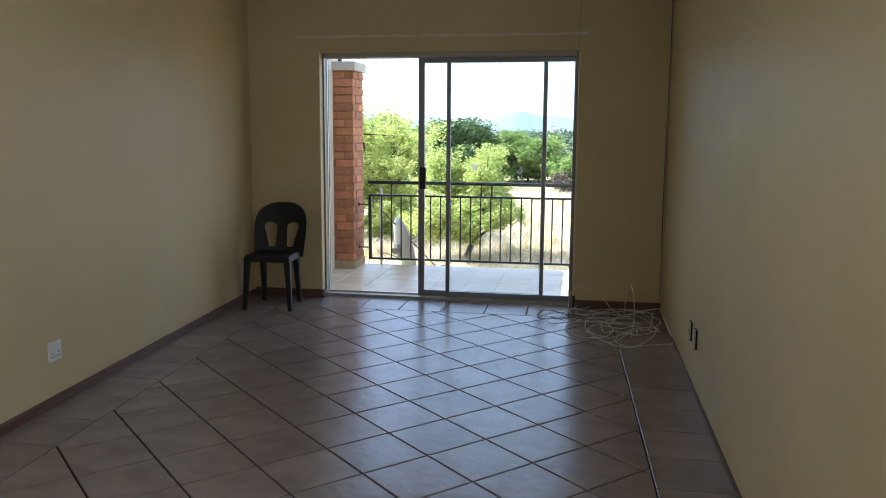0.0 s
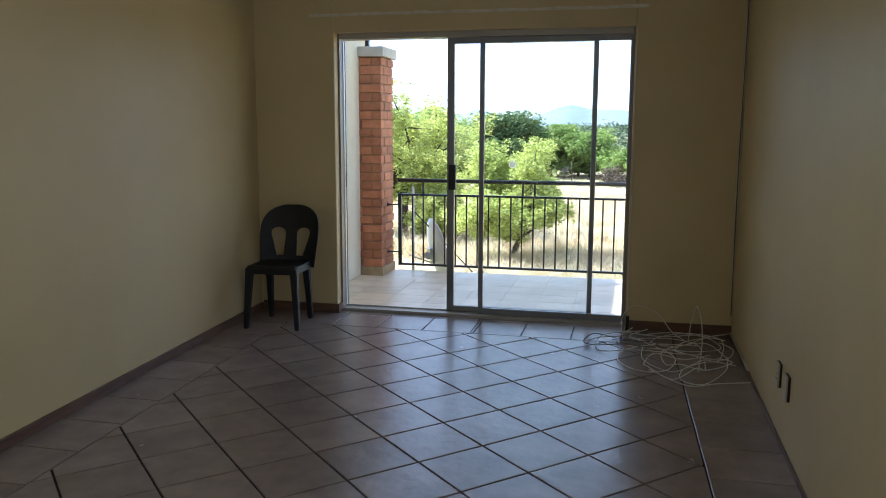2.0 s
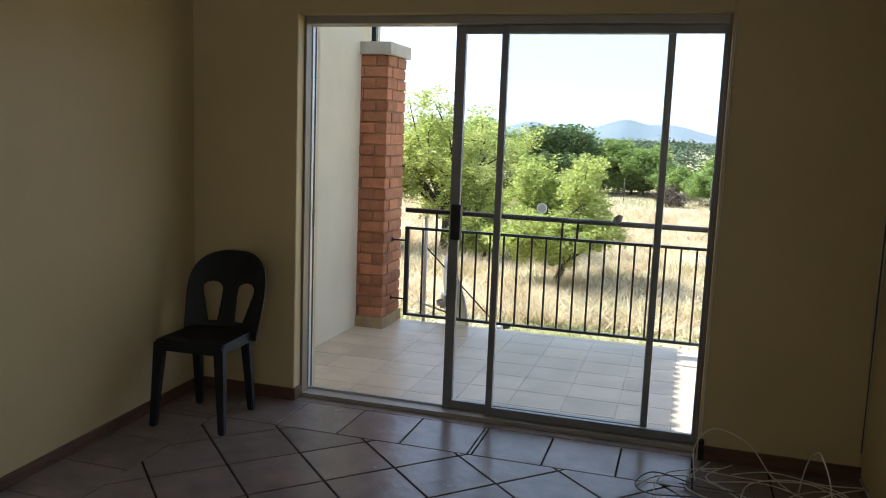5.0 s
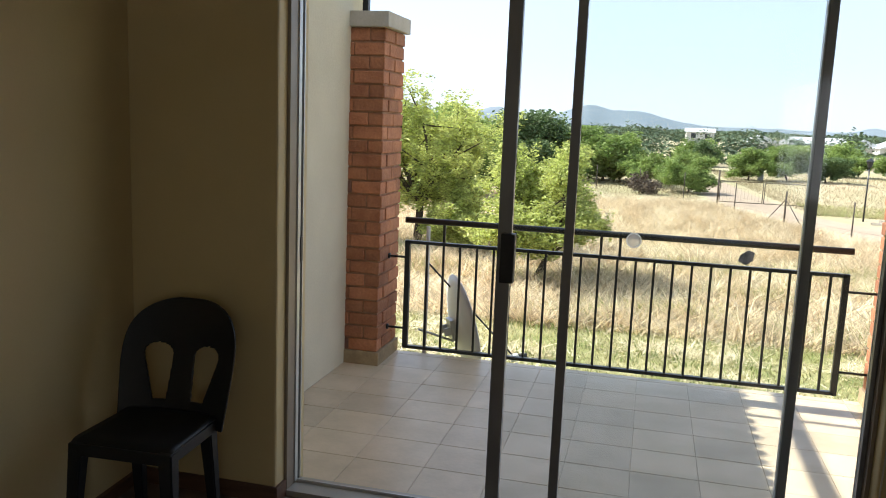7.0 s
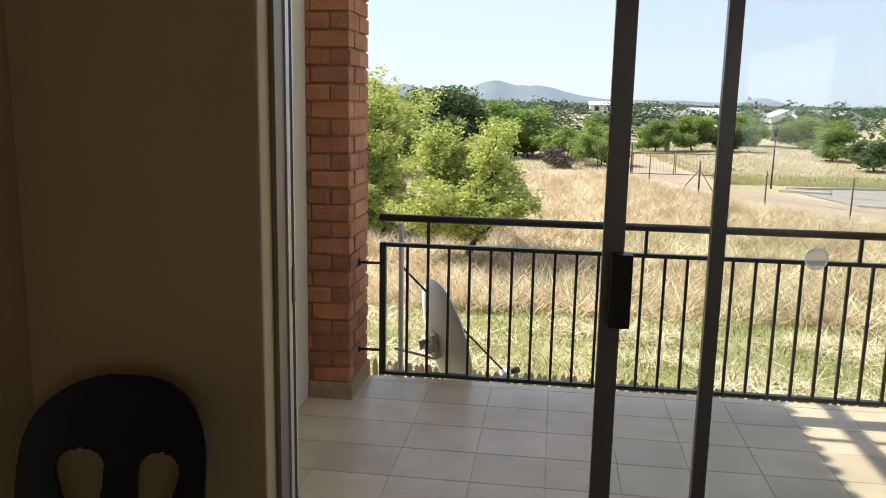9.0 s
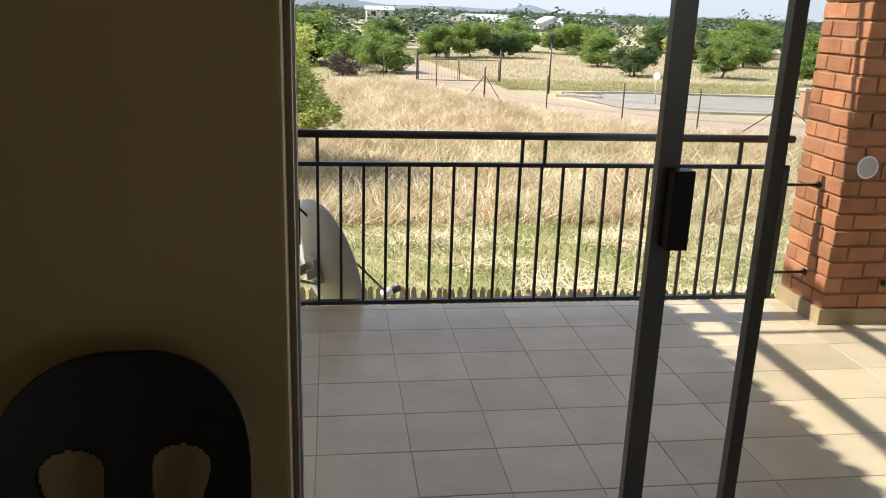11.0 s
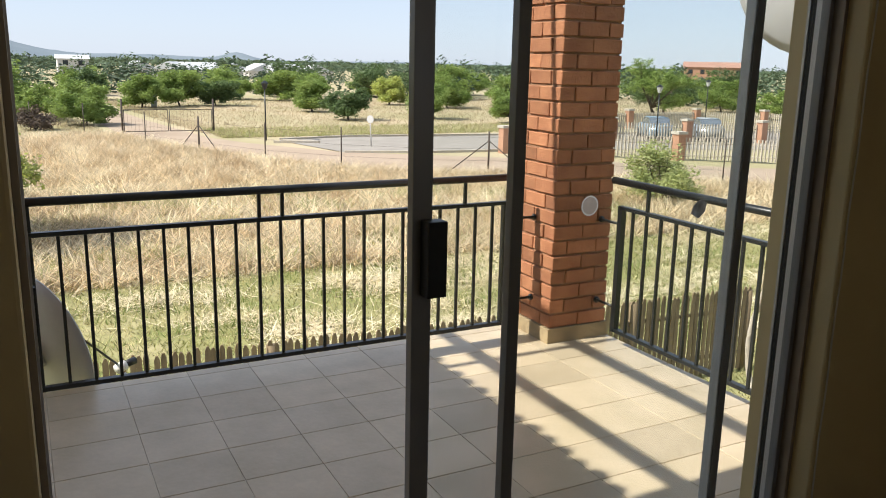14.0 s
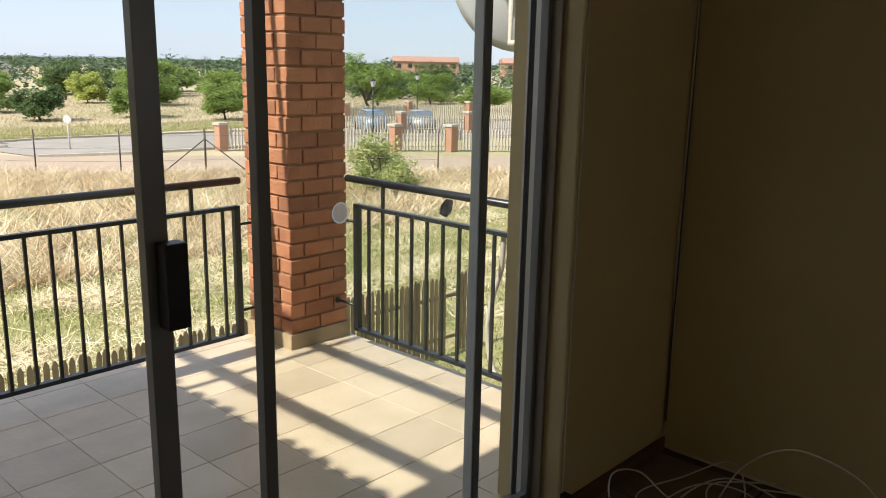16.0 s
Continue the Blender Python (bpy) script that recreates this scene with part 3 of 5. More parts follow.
# ---- things in the room ----
def plastic_chair():
    ch = thing("plastic_chair", "dark grey moulded plastic chair beside the sliding door", "chair")
    bm = bmesh.new()
    nx, ny = 16, 14
    top, low = [], []
    for j in range(ny + 1):
        v = j / ny
        for i in range(nx + 1):
            u = i / nx * 2 - 1
            half = 0.196 - 0.012 * v
            z = 0.435 + 0.012 * v * 0 - 0.018 * (1 - u * u) * math.sin(math.pi * min(1, v * 1.05)) - 0.02 * max(0, 1 - v / 0.12) ** 2
            top.append(bm.verts.new((u * half, -0.21 + 0.365 * v, z)))
            low.append(bm.verts.new((u * half, -0.21 + 0.365 * v, z - 0.012)))
    w = nx + 1
    for j in range(ny):
        for i in range(nx):
            a = j * w + i
            bm.faces.new((top[a], top[a + 1], top[a + 1 + w], top[a + w]))
            bm.faces.new((low[a], low[a + w], low[a + 1 + w], low[a + 1]))
    ring = [i for i in range(w)] + [j * w + nx for j in range(1, ny + 1)] + [ny * w + i for i in range(nx - 1, -1, -1)] + [j * w for j in range(ny - 1, 0, -1)]
    for a, b in zip(ring, ring[1:] + ring[:1]):
        bm.faces.new((top[a], low[a], low[b], top[b]))
    part("seat", bm, M_chair, ch, "dished seat", True)
    bm = bmesh.new()
    for d in ((-0.196, -0.214, 0.385, 0.196, -0.202, 0.425), (-0.196, -0.202, 0.385, -0.184, 0.145, 0.425), (0.184, -0.202, 0.385, 0.196, 0.145, 0.425)):
        bx(bm, *d, 0.004)
    for v in bm.verts:
        v.co.x *= 1 - 0.17 * (v.co.y + 0.21) * 0.36
    part("apron", bm, M_chair, ch)
    # backrest: a bent sheet with two tall openings
    bm = bmesh.new()
    N, K = 150, 96

    def bend(u, v):
        return Vector((u, 0.145 + 0.31 * v - 1.0 * u * u, 0.39 + 1.01 * v))

    def width(v):
        return 0.220 + 0.017 * min(1, v / 0.2) if v < 0.22 else 0.237 * max(0.0, 1 - (max(0.0, v - 0.22) / 0.21) ** 3.0) ** 0.42 if v < 0.43 else 0.0

    def hole(u, v):
        a = abs(u)
        if v < 0.07 or v > 0.27:
            return False
        q = (v - 0.07) / 0.20
        inner = 0.052 - 0.012 * q
        outer = 0.108 + 0.066 * q
        if q > 0.75:
            c = math.sqrt(max(0, 1 - ((q - 0.75) / 0.25) ** 2))
            mid = (inner + outer) / 2
            inner, outer = mid - (mid - inner) * c, mid + (outer - mid) * c
        return inner < a < outer

    vs = {}
    for s in (0, 1):
        for j in range(K + 1):
            v = 0.428 * j / K
            for i in range(N + 1):
                u = (i / N * 2 - 1) * max(width(v), 0.03)
                p = bend(u, v)
                vs[s, i, j] = bm.verts.new((p.x, p.y + s * 0.012, p.z))
    solid = set()
    for j in range(K):
        for i in range(N):
            v = 0.428 * (j + 0.5) / K
            u = ((i + 0.5) / N * 2 - 1) * max(width(v), 0.03)
            if not hole(u, v):
                solid.add((i, j))
    for i, j in solid:
        q = ((i, j), (i + 1, j), (i + 1, j + 1), (i, j + 1))
        bm.faces.new([vs[(0, *c)] for c in q])
        bm.faces.new([vs[(1, *c)] for c in q[::-1]])
        for k, (di, dj) in enumerate(((0, -1), (1, 0), (0, 1), (-1, 0))):
            if (i + di, j + dj) not in solid:
                a, b = q[k], q[(k + 1) % 4]
                bm.faces.new((vs[(0, *a)], vs[(1, *a)], vs[(1, *b)], vs[(0, *b)]))
    bmesh.ops.delete(bm, geom=[v for v in bm.verts if not v.link_faces], context="VERTS")
    part("backrest", bm, M_chair, ch, "curved backrest with two tall openings", True)
    for sx in (-1, 1):
        for y0, y1, back in ((-0.185, -0.215, 0), (0.12, 0.165, 1)):
            bm = bmesh.new()
            r0, r1 = 0.027, 0.017
            xt, xb = (sx * 0.150, sx * 0.162) if back else (sx * 0.172, sx * 0.200)
            lo = [bm.verts.new((xb + a * r1, y1 + b * r1, 0.0)) for a, b in ((-1, -1), (1, -1), (1, 1), (-1, 1))]
            hi = [bm.verts.new((xt + a * r0, y0 + b * r0, 0.425)) for a, b in ((-1, -1), (1, -1), (1, 1), (-1, 1))]
            bm.faces.new(lo[::-1])
            bm.faces.new(hi)
            for k in range(4):
                bm.faces.new((lo[k], lo[(k + 1) % 4], hi[(k + 1) % 4], hi[k]))
            bmesh.ops.bevel(bm, geom=bm.edges[:], offset=0.005, segments=2, affect="EDGES")
            part("leg", bm, M_chair, ch)
    return ch


chair = plastic_chair()
chair.matrix_basis = pose(-0.288, -0.405, 0, 0, 0, 3) @ Matrix.Diagonal((0.95, 1, 1.02, 1))


def socket(w, h, holes, label, d=0.012, box=0.0, face=M_white):
    """A wall socket, its face looking along -y, its middle at the origin; box: depth of a black rim under the plate
    that paints its shaded edge.
    """
    s = thing("wall_socket", label, "socket", "wall sockets")
    box_part("plate", (-w / 2, -d, -h / 2, w / 2, -box, h / 2), face, s, bevel=0.003)
    if box:
        box_part("edge_shade", (-w / 2 + 0.002, -box + 0.001, -h / 2 + 0.002, w / 2 - 0.002, 0.0, h / 2 - 0.002), M_black, s, "black rim painting the plate's shaded edge")
    for x, z in holes:
        tube_part("pin_hole", [(x, -d - 0.0006, z), (x, 0.002 - d, z)], 0.0045, M_black, s, "dark pin hole")
    return s


three = lambda x, z: [(x, z + 0.012), (x - 0.011, z - 0.008), (x + 0.011, z - 0.008)]
SOCKET_Y = -2.98
sk = socket(0.105, 0.105, three(-0.026, -0.02) + three(0.026, -0.02) + [(-0.026, 0.026), (0.026, 0.026)], "white double power socket on the cream wall")
sk.matrix_basis = pose(west_x(SOCKET_Y) + 0.0004, SOCKET_Y, 0.29, 0, 0, 90 + math.degrees(math.atan(SKEW)))
box_part("switch", (-0.034, -0.016, 0.018, -0.018, -0.0118, 0.034), M_white, sk)
box_part("switch", (0.018, -0.016, 0.018, 0.034, -0.0118, 0.034), M_white, sk)
s2 = socket(0.075, 0.115, three(0, -0.01), "cream single power socket with its shaded edge painted black", 0.018, 0.010, M_ivory)
s2.matrix_basis = pose(XE - 0.0004, -1.89, 0.298, 0, 0, -90)
s3 = socket(0.075, 0.115, [(0, 0)], "cream aerial socket with its shaded edge painted black", 0.019, 0.011, M_ivory)
s3.matrix_basis = pose(XE - 0.0004, -2.10, 0.300, 0, 0, -90)

# cables: a loose tangle on the floor, runs down the corner and along the skirting
tangle = thing("cable_tangle", "loose tangle of off-white cable on the floor", "cable")
rnd = random.Random(5)
LOOPS = [(2.36, -0.50, 0.33, 0.28), (2.52, -0.62, 0.24, 0.38), (2.40, -0.38, 0.34, 0.18), (2.55, -0.80, 0.20, 0.32), (2.12, -0.46, 0.20, 0.09), (2.46, -0.96, 0.20, 0.24), (2.50, -0.30, 0.28, 0.16), (2.62, -0.60, 0.18, 0.26)]
for k, (cx, cy, a, b) in enumerate(LOOPS):
    turn = rnd.uniform(0, 3)
    ctrl = []
    for i in range(9):
        t = turn + i * 0.82
        rr = 1 + rnd.uniform(-0.22, 0.22)
        x = min(XE - 0.03, cx + a * rr * math.cos(t))
        y = min(-0.03, cy + b * rr * math.sin(t))
        ctrl.append((x, y, 0.006 + 0.003 * k + max(0, rnd.uniform(-0.05, 0.06))))
    tube_part("cable", smooth_path(ctrl), 0.0031, M_gcable if k == 4 else M_cable, tangle, "dark grey cable" if k == 4 else "", n=6)
tube_part("cable", smooth_path([(2.14, -0.34, 0.02), (2.13, -0.22, 0.13), (2.21, -0.16, 0.21), (2.36, -0.18, 0.17), (2.46, -0.24, 0.06), (2.54, -0.30, 0.02)]), 0.0031, M_cable, tangle, n=6)
tube_part("cable", smooth_path([(2.56, -0.36, 0.02), (2.57, -0.44, 0.20), (2.585, -0.56, 0.305), (2.59, -0.68, 0.32), (2.60, -0.82, 0.27), (2.60, -0.92, 0.15), (2.58, -0.98, 0.01)]), 0.0031, M_cable, tangle, n=6)
tube_part("cable", smooth_path([(1.90, -0.44, 0.006), (1.98, -0.33, 0.014), (2.14, -0.30, 0.02), (2.30, -0.42, 0.016), (2.46, -0.70, 0.012), (2.40, -0.98, 0.008), (2.24, -1.02, 0.008), (2.12, -0.84, 0.01), (2.16, -0.62, 0.016), (2.36, -0.44, 0.02), (2.62, -0.40, 0.014)]), 0.0031, M_cable, tangle, n=6)
tube_part("cable", smooth_path([(2.78, -0.62, 0.01), (2.74, -0.92, 0.012), (2.60, -1.20, 0.008), (2.48, -1.16, 0.01), (2.50, -0.96, 0.016), (2.66, -0.78, 0.02), (2.80, -0.86, 0.03)]), 0.0031, M_cable, tangle, n=6)
tube_part("cable", smooth_path([(2.30, -0.98, 0.008), (2.50, -1.25, 0.01), (2.68, -1.18, 0.012), (2.845, -1.18, 0.03)]), 0.0031, M_cable, tangle, n=6)
runs = thing("corner_cables", "off-white cables hanging down the wall corner", "cable")
for k in range(3):
    x, y = XE - 0.006 - 0.006 * k, -0.007 - 0.004 * (k % 2)
    pts = [(x + 0.003 * math.sin(3.1 * z + k), y - 0.003 * abs(math.sin(2.3 * z + 2 * k)), z) for z in [2.64 - 0.1 * i for i in range(26)]]
    tube_part("cable", pts[:26 if k < 2 else 21], 0.003, M_gcable if k == 1 else M_cable, runs, n=6)
along = thing("skirting_cables", "off-white cables lying along the low skirting", "cable")
for k in range(2):
    tube_part("cable", [(XE - 0.006 - 0.007 * k, -0.05 - 0.09 * i, 0.028 + 0.003 * abs(math.sin(i * 1.3 + k))) for i in range(11)], 0.0032, M_cable, along, n=6)
jc = thing("jamb_cable", "thin white cable running down beside the door", "cable")
tube_part("cable", [(DW + 0.012 + 0.002 * math.sin(i * 1.7), -0.0035, 0.09 + i * 0.1) for i in range(21)], 0.003, M_cable, jc, n=6)

# ---- outside ----
G = -3.0
bm = bmesh.new()
bmesh.ops.create_grid(bm, x_segments=60, y_segments=60, size=3000)
for v in bm.verts:
    v.co.z = G
ground = tagged(part("ground", bm, M_ground), "dry veld with pale straw grass and bare earth", "ground", kind="structure")


def strip(name, left, right, z, material, label, category):
    """A flat way between two edge lines given in plan."""
    bm = bmesh.new()
    a, b = [bm.verts.new((x, y, z)) for x, y in left], [bm.verts.new((x, y, z)) for x, y in right]
    for i in range(len(a) - 1):
        bm.faces.new((a[i], a[i + 1], b[i + 1], b[i]))
    for f in bm.faces:
        if f.normal.z < 0:
            f.normal_flip()
    return tagged(part(name, bm, material), label, category, kind="structure")


strip("road", [(5.2, 52), (6.0, 46.5), (8.6, 38.8), (11.8, 32), (14.4, 29.2), (19, 26), (27, 21), (60, 0)], [(9.4, 52), (9.8, 47.5), (11.2, 43.6), (14.6, 37.6), (18.4, 35.2), (24, 31), (31, 25.4), (64, 5)], G + 0.02, M_dirt, "pale sandy dirt road", "road")
strip("track", [(5.2, 52), (5.0, 62), (3.2, 90), (-2, 130), (-12, 200)], [(9.4, 52), (8.4, 62), (6.6, 90), (2, 130), (-7, 200)], G + 0.024, M_dirt, "pale dirt track leading off through the bush", "road")
strip("parking_road", [(13.2, 44.6), (18, 45.6), (26, 44.6), (60, 40)], [(14.6, 37.6), (18.4, 36.3), (26, 35.6), (60, 26)], G + 0.03, M_tar, "worn grey asphalt road", "road")
for pts, lab in (([(12.6, 43.4), (15.0, 42.6), (13.4, 44.4)], "concrete kerb corner"), ([(13.4, 44.9), (18, 45.9), (26, 44.9), (60, 40.3)], "concrete kerb behind the asphalt"), ([(14.6, 37.5), (18.4, 36.2), (26, 35.5)], "concrete kerb before the asphalt")):
    bm = bmesh.new()
    for p, q in zip(pts, pts[1:]):
        d = (Vector(q) - Vector(p)).normalized() * 0.09
        prism(bm, [(p[0] + d.y, p[1] - d.x), (q[0] + d.y, q[1] - d.x), (q[0] - d.y, q[1] + d.x), (p[0] - d.y, p[1] + d.x)], G, G + 0.13)
    tagged(part("kerb", bm, M_kerb), lab, "kerb", kind="structure")


def blades(name, count, place, h0, h1, wide, lean, material, label, category, seed):
    """Very many grass blades, three corners each."""
    rs = np.random.RandomState(seed)
    x, y = place(rs, count)
    h = h0 + (h1 - h0) * rs.rand(count) ** 1.5
    a, b = rs.rand(count) * 6.283, rs.rand(count) * 6.283
    w = wide * (0.6 + 0.8 * rs.rand(count))
    ln = lean * h * (0.3 + rs.rand(count))
    v = np.empty((count, 3, 3))
    v[:, 0] = np.stack((x - w * np.cos(a), y - w * np.sin(a), np.full(count, G - 0.01)), 1)
    v[:, 1] = np.stack((x + w * np.cos(a), y + w * np.sin(a), np.full(count, G - 0.01)), 1)
    v[:, 2] = np.stack((x + ln * np.cos(b), y + ln * np.sin(b), G + h), 1)
    me = bpy.data.meshes.new(name)
    me.from_pydata(v.reshape(-1, 3).tolist(), [], np.arange(count * 3).reshape(-1, 3).tolist())
    me.materials.append(material)
    return tagged(new(name, me), label, category, kind="stuff")


def lawn_place(rs, n):
    return -9 + 30 * rs.rand(n), 3.0 + 13.2 * rs.rand(n)


def road_edge(y):
    return np.interp(y, [0, 21, 26, 29.2, 32, 38.8, 46.5, 52], [60, 27, 19, 14.4, 11.8, 8.6, 6.0, 5.0])


def dry_place(rs, n):
    c = 420
    cx, cy = -16 + 46 * rs.rand(c), 15.4 + 33 * rs.rand(c) ** 1.4
    k = rs.randint(0, c, n)
    loose = rs.rand(n) < 0.45
    x = np.where(loose, -16 + 46 * rs.rand(n), cx[k] + 0.55 * rs.randn(n))
    y = np.where(loose, 15.3 + 33 * rs.rand(n) ** 1.4, cy[k] + 0.4 * rs.randn(n))
    edge = road_edge(y) - 0.8
    return np.where(x > edge, edge - np.abs(rs.randn(n)) * 3, x), np.maximum(y, 15.2 + 0.3 * rs.randn(n))


def far_place(rs, n):
    x, y = -30 + 130 * rs.rand(n), 46.5 + 50 * rs.rand(n)
    middle = np.interp(y, [46, 52, 62, 90, 130], [8.0, 7.3, 6.7, 4.9, 0.0])
    off = x - middle
    return np.where(np.abs(off) < 2.6, middle + np.sign(off) * (2.6 + 2 * rs.rand(n)), x), y


blades("lawn_grass", 130000, lawn_place, 0.03, 0.13, 0.012, 1.2, M_lawn, "mown yellow-green lawn strewn with straw", "grass", 1)
blades("veld_grass", 150000, dry_place, 0.10, 0.62, 0.020, 1.7, M_dry, "tall dry straw-coloured veld grass", "grass", 2)
blades("distant_veld_grass", 110000, far_place, 0.08, 0.30, 0.022, 1.2, M_dryfar, "dry veld grass beyond the road", "grass", 3)


def straw_place(rs, n):
    c = 90
    cx, cy = -8 + 28 * rs.rand(c), 8 + 8 * rs.rand(c)
    k = rs.randint(0, c, n)
    return cx[k] + 0.5 * rs.randn(n), np.clip(cy[k] + 0.3 * rs.randn(n), 7.7, 16.5)


def tuft_place(rs, n):
    c = 130
    cx, cy = -8 + 28 * rs.rand(c), 8 + 7.5 * rs.rand(c)
    k = rs.randint(0, c, n)
    return cx[k] + 0.4 * rs.randn(n), cy[k] + 0.22 * rs.randn(n)


def verge_place(rs, n):
    y = 25 + 24 * rs.rand(n)
    x = road_edge(y) - 0.6 - np.abs(rs.randn(n)) * (0.5 + 1.1 * (np.sin(y * 0.9) > 0.1))
    far = rs.rand(n) < 0.45
    yf = 47 + 7 * rs.rand(n) ** 1.6
    return np.where(far, 10.6 + 24 * rs.rand(n) ** 1.3, x), np.where(far, yf, y)


def patch_place(rs, n):
    c = 34
    cx, cy = -12 + 30 * rs.rand(c), 16 + 10 * rs.rand(c)
    k = rs.randint(0, c, n)
    x, y = cx[k] + 0.7 * rs.randn(n), cy[k] + 0.4 * rs.randn(n)
    return np.minimum(x, road_edge(y) - 1), y


M_verge = mat("verge_grass", (0.30, 0.33, 0.11), (0.44, 0.40, 0.19), 0.8, scale=0.7, island=0.5, thin=0.35)
blades("verge_grass", 26000, verge_place, 0.08, 0.26, 0.022, 1.1, M_verge, "short greenish grass along the dirt road", "grass", 8)
blades("green_veld_grass", 12000, patch_place, 0.15, 0.5, 0.015, 1.2, M_verge, "greener patches among the dry veld grass", "grass", 9)
blades("cut_straw", 34000, straw_place, 0.04, 0.16, 0.014, 5.0, M_straw, "pale cut straw lying on the lawn", "straw", 4)
blades("green_tufts", 6000, tuft_place, 0.08, 0.22, 0.012, 0.8, mat("green_grass", (0.26, 0.32, 0.09), (0.20, 0.25, 0.07), 0.7, island=0.4, thin=0.3), "greener grass tufts in the lawn", "grass", 6)


def leaf_mesh(name, pts, size, rs, material, flat=0.6):
    """One small bent leaf spray, as a quad, at every point."""
    n = len(pts)
    a, t = rs.rand(n) * 6.283, (rs.rand(n) - 0.5) * 2 * flat
    u = np.stack((np.cos(a) * np.cos(t), np.sin(a) * np.cos(t), np.sin(t)), 1)
    r = rs.randn(n, 3)
    w = np.cross(u, r)
    w /= np.linalg.norm(w, axis=1)[:, None] + 1e-9
    s = (size * (0.5 + rs.rand(n)))[:, None]
    v = np.empty((n, 4, 3))
    v[:, 0], v[:, 2] = pts - u * s, pts + u * s
    v[:, 1], v[:, 3] = pts + w * s * 0.42, pts - w * s * 0.42
    me = bpy.data.meshes.new(name)
    me.from_pydata(v.reshape(-1, 3).tolist(), [], np.arange(n * 4).reshape(-1, 4).tolist())
    me.materials.append(material)
    return me


def tree(x, y, h, w, material, label, seed, limbs=14, sprays=26, per=16, size=0.09, crown_low=0.2, name="tree", spread=0.5):
    """A forked trunk with limbs, and leaf sprays gathered round the limb ends."""
    w *= 0.78
    tr = thing(name, label, "bush" if name == "bush" else "tree", "", "", (x, y, G))
    rs = np.random.RandomState(seed)
    bm = bmesh.new()
    fork = Vector((0.05 * w * rs.randn(), 0.05 * w * rs.randn(), h * crown_low * 0.8))
    tube(bm, [(0, 0, -0.05), fork * 0.5 + Vector((0.03, 0, 0)), fork], 0.03 * h, 7, 0.022 * h)
    tips = []
    for k in range(limbs):
        a = 2 * math.pi * (k + rs.rand()) / limbs
        q = rs.rand()
        zz = h * (crown_low + (0.98 - crown_low) * q)
        rad = w / 2 * (0.35 + 0.65 * math.sin(math.pi * min(1, 0.22 + 0.72 * q))) * (0.65 + 0.45 * rs.rand())
        tip = Vector((rad * math.cos(a), rad * math.sin(a), zz))
        mid = fork.lerp(tip, 0.5) + Vector((0.06 * w * rs.randn(), 0.06 * w * rs.randn(), 0.05 * h * rs.rand()))
        tube(bm, smooth_path([fork, mid, tip], 4), 0.013 * h, 5, 0.003 * h)
        tips += [(tip, 1.0), (mid.lerp(tip, 0.55), 0.9)]
        for _ in range(2):
            t2 = mid.lerp(tip, rs.rand()) + Vector((0.12 * w * rs.randn(), 0.12 * w * rs.randn(), 0.06 * h * rs.randn()))
            t2.z = max(t2.z, h * 0.12)
            tube(bm, [mid.lerp(tip, 0.3), t2], 0.006 * h, 4, 0.002 * h)
            tips.append((t2, 0.8))
    part("trunk", bm, M_bark, tr, "dark forked trunk and limbs", True)
    P = []
    for tip, s in tips:
        c = np.array(tip) + np.clip(rs.randn(sprays, 3), -1.5, 1.5) * np.array((0.115 * w, 0.115 * w, 0.055 * h)) * s * spread * 1.6
        for q in c:
            P.append(q + np.clip(rs.randn(per, 3), -1.6, 1.6) * size * 1.5)
    P = np.concatenate(P)
    P[:, 2] = np.clip(P[:, 2], 0.08 * h, h * 1.05)
    o = new("crown", leaf_mesh("crown", P, size, rs, material))
    o.parent = tr
    tagged(o, "feathery uneven leaf canopy")
    return tr


tree(-1.75, 20.6, 3.9, 4.5, M_leafA, "bright yellow-green thorn tree in the veld grass", 11, 24, 24, 20, 0.055, 0.22)
tree(-7.0, 26.2, 6.0, 6.4, M_leafA, "tall feathery yellow-green thorn tree", 12, 26, 26, 20, 0.062, 0.30)
tree(-10.5, 24.5, 5.0, 5.5, M_leafA, "feathery yellow-green thorn tree", 13, 18, 24, 18, 0.065, 0.22)
tree(-5.0, 24.4, 2.4, 2.6, M_leafA, "low spreading yellow-green thorn tree", 14, 18, 20, 16, 0.06, 0.2)
tree(-9.5, 44, 5.2, 7, M_leafB, "rounded green bush tree", 15, 16, 20, 12, 0.14)
tree(-8.4, 64, 5.7, 8.5, M_leafC, "broad dark green tree on the plain", 16, 20, 24, 14, 0.17)
tree(-2.6, 66, 4.3, 7, M_leafB, "spreading green tree on the plain", 17, 18, 22, 14, 0.16)
tree(-15, 60, 5.6, 8, M_leafB, "spreading green tree on the plain", 18, 18, 20, 12, 0.17)
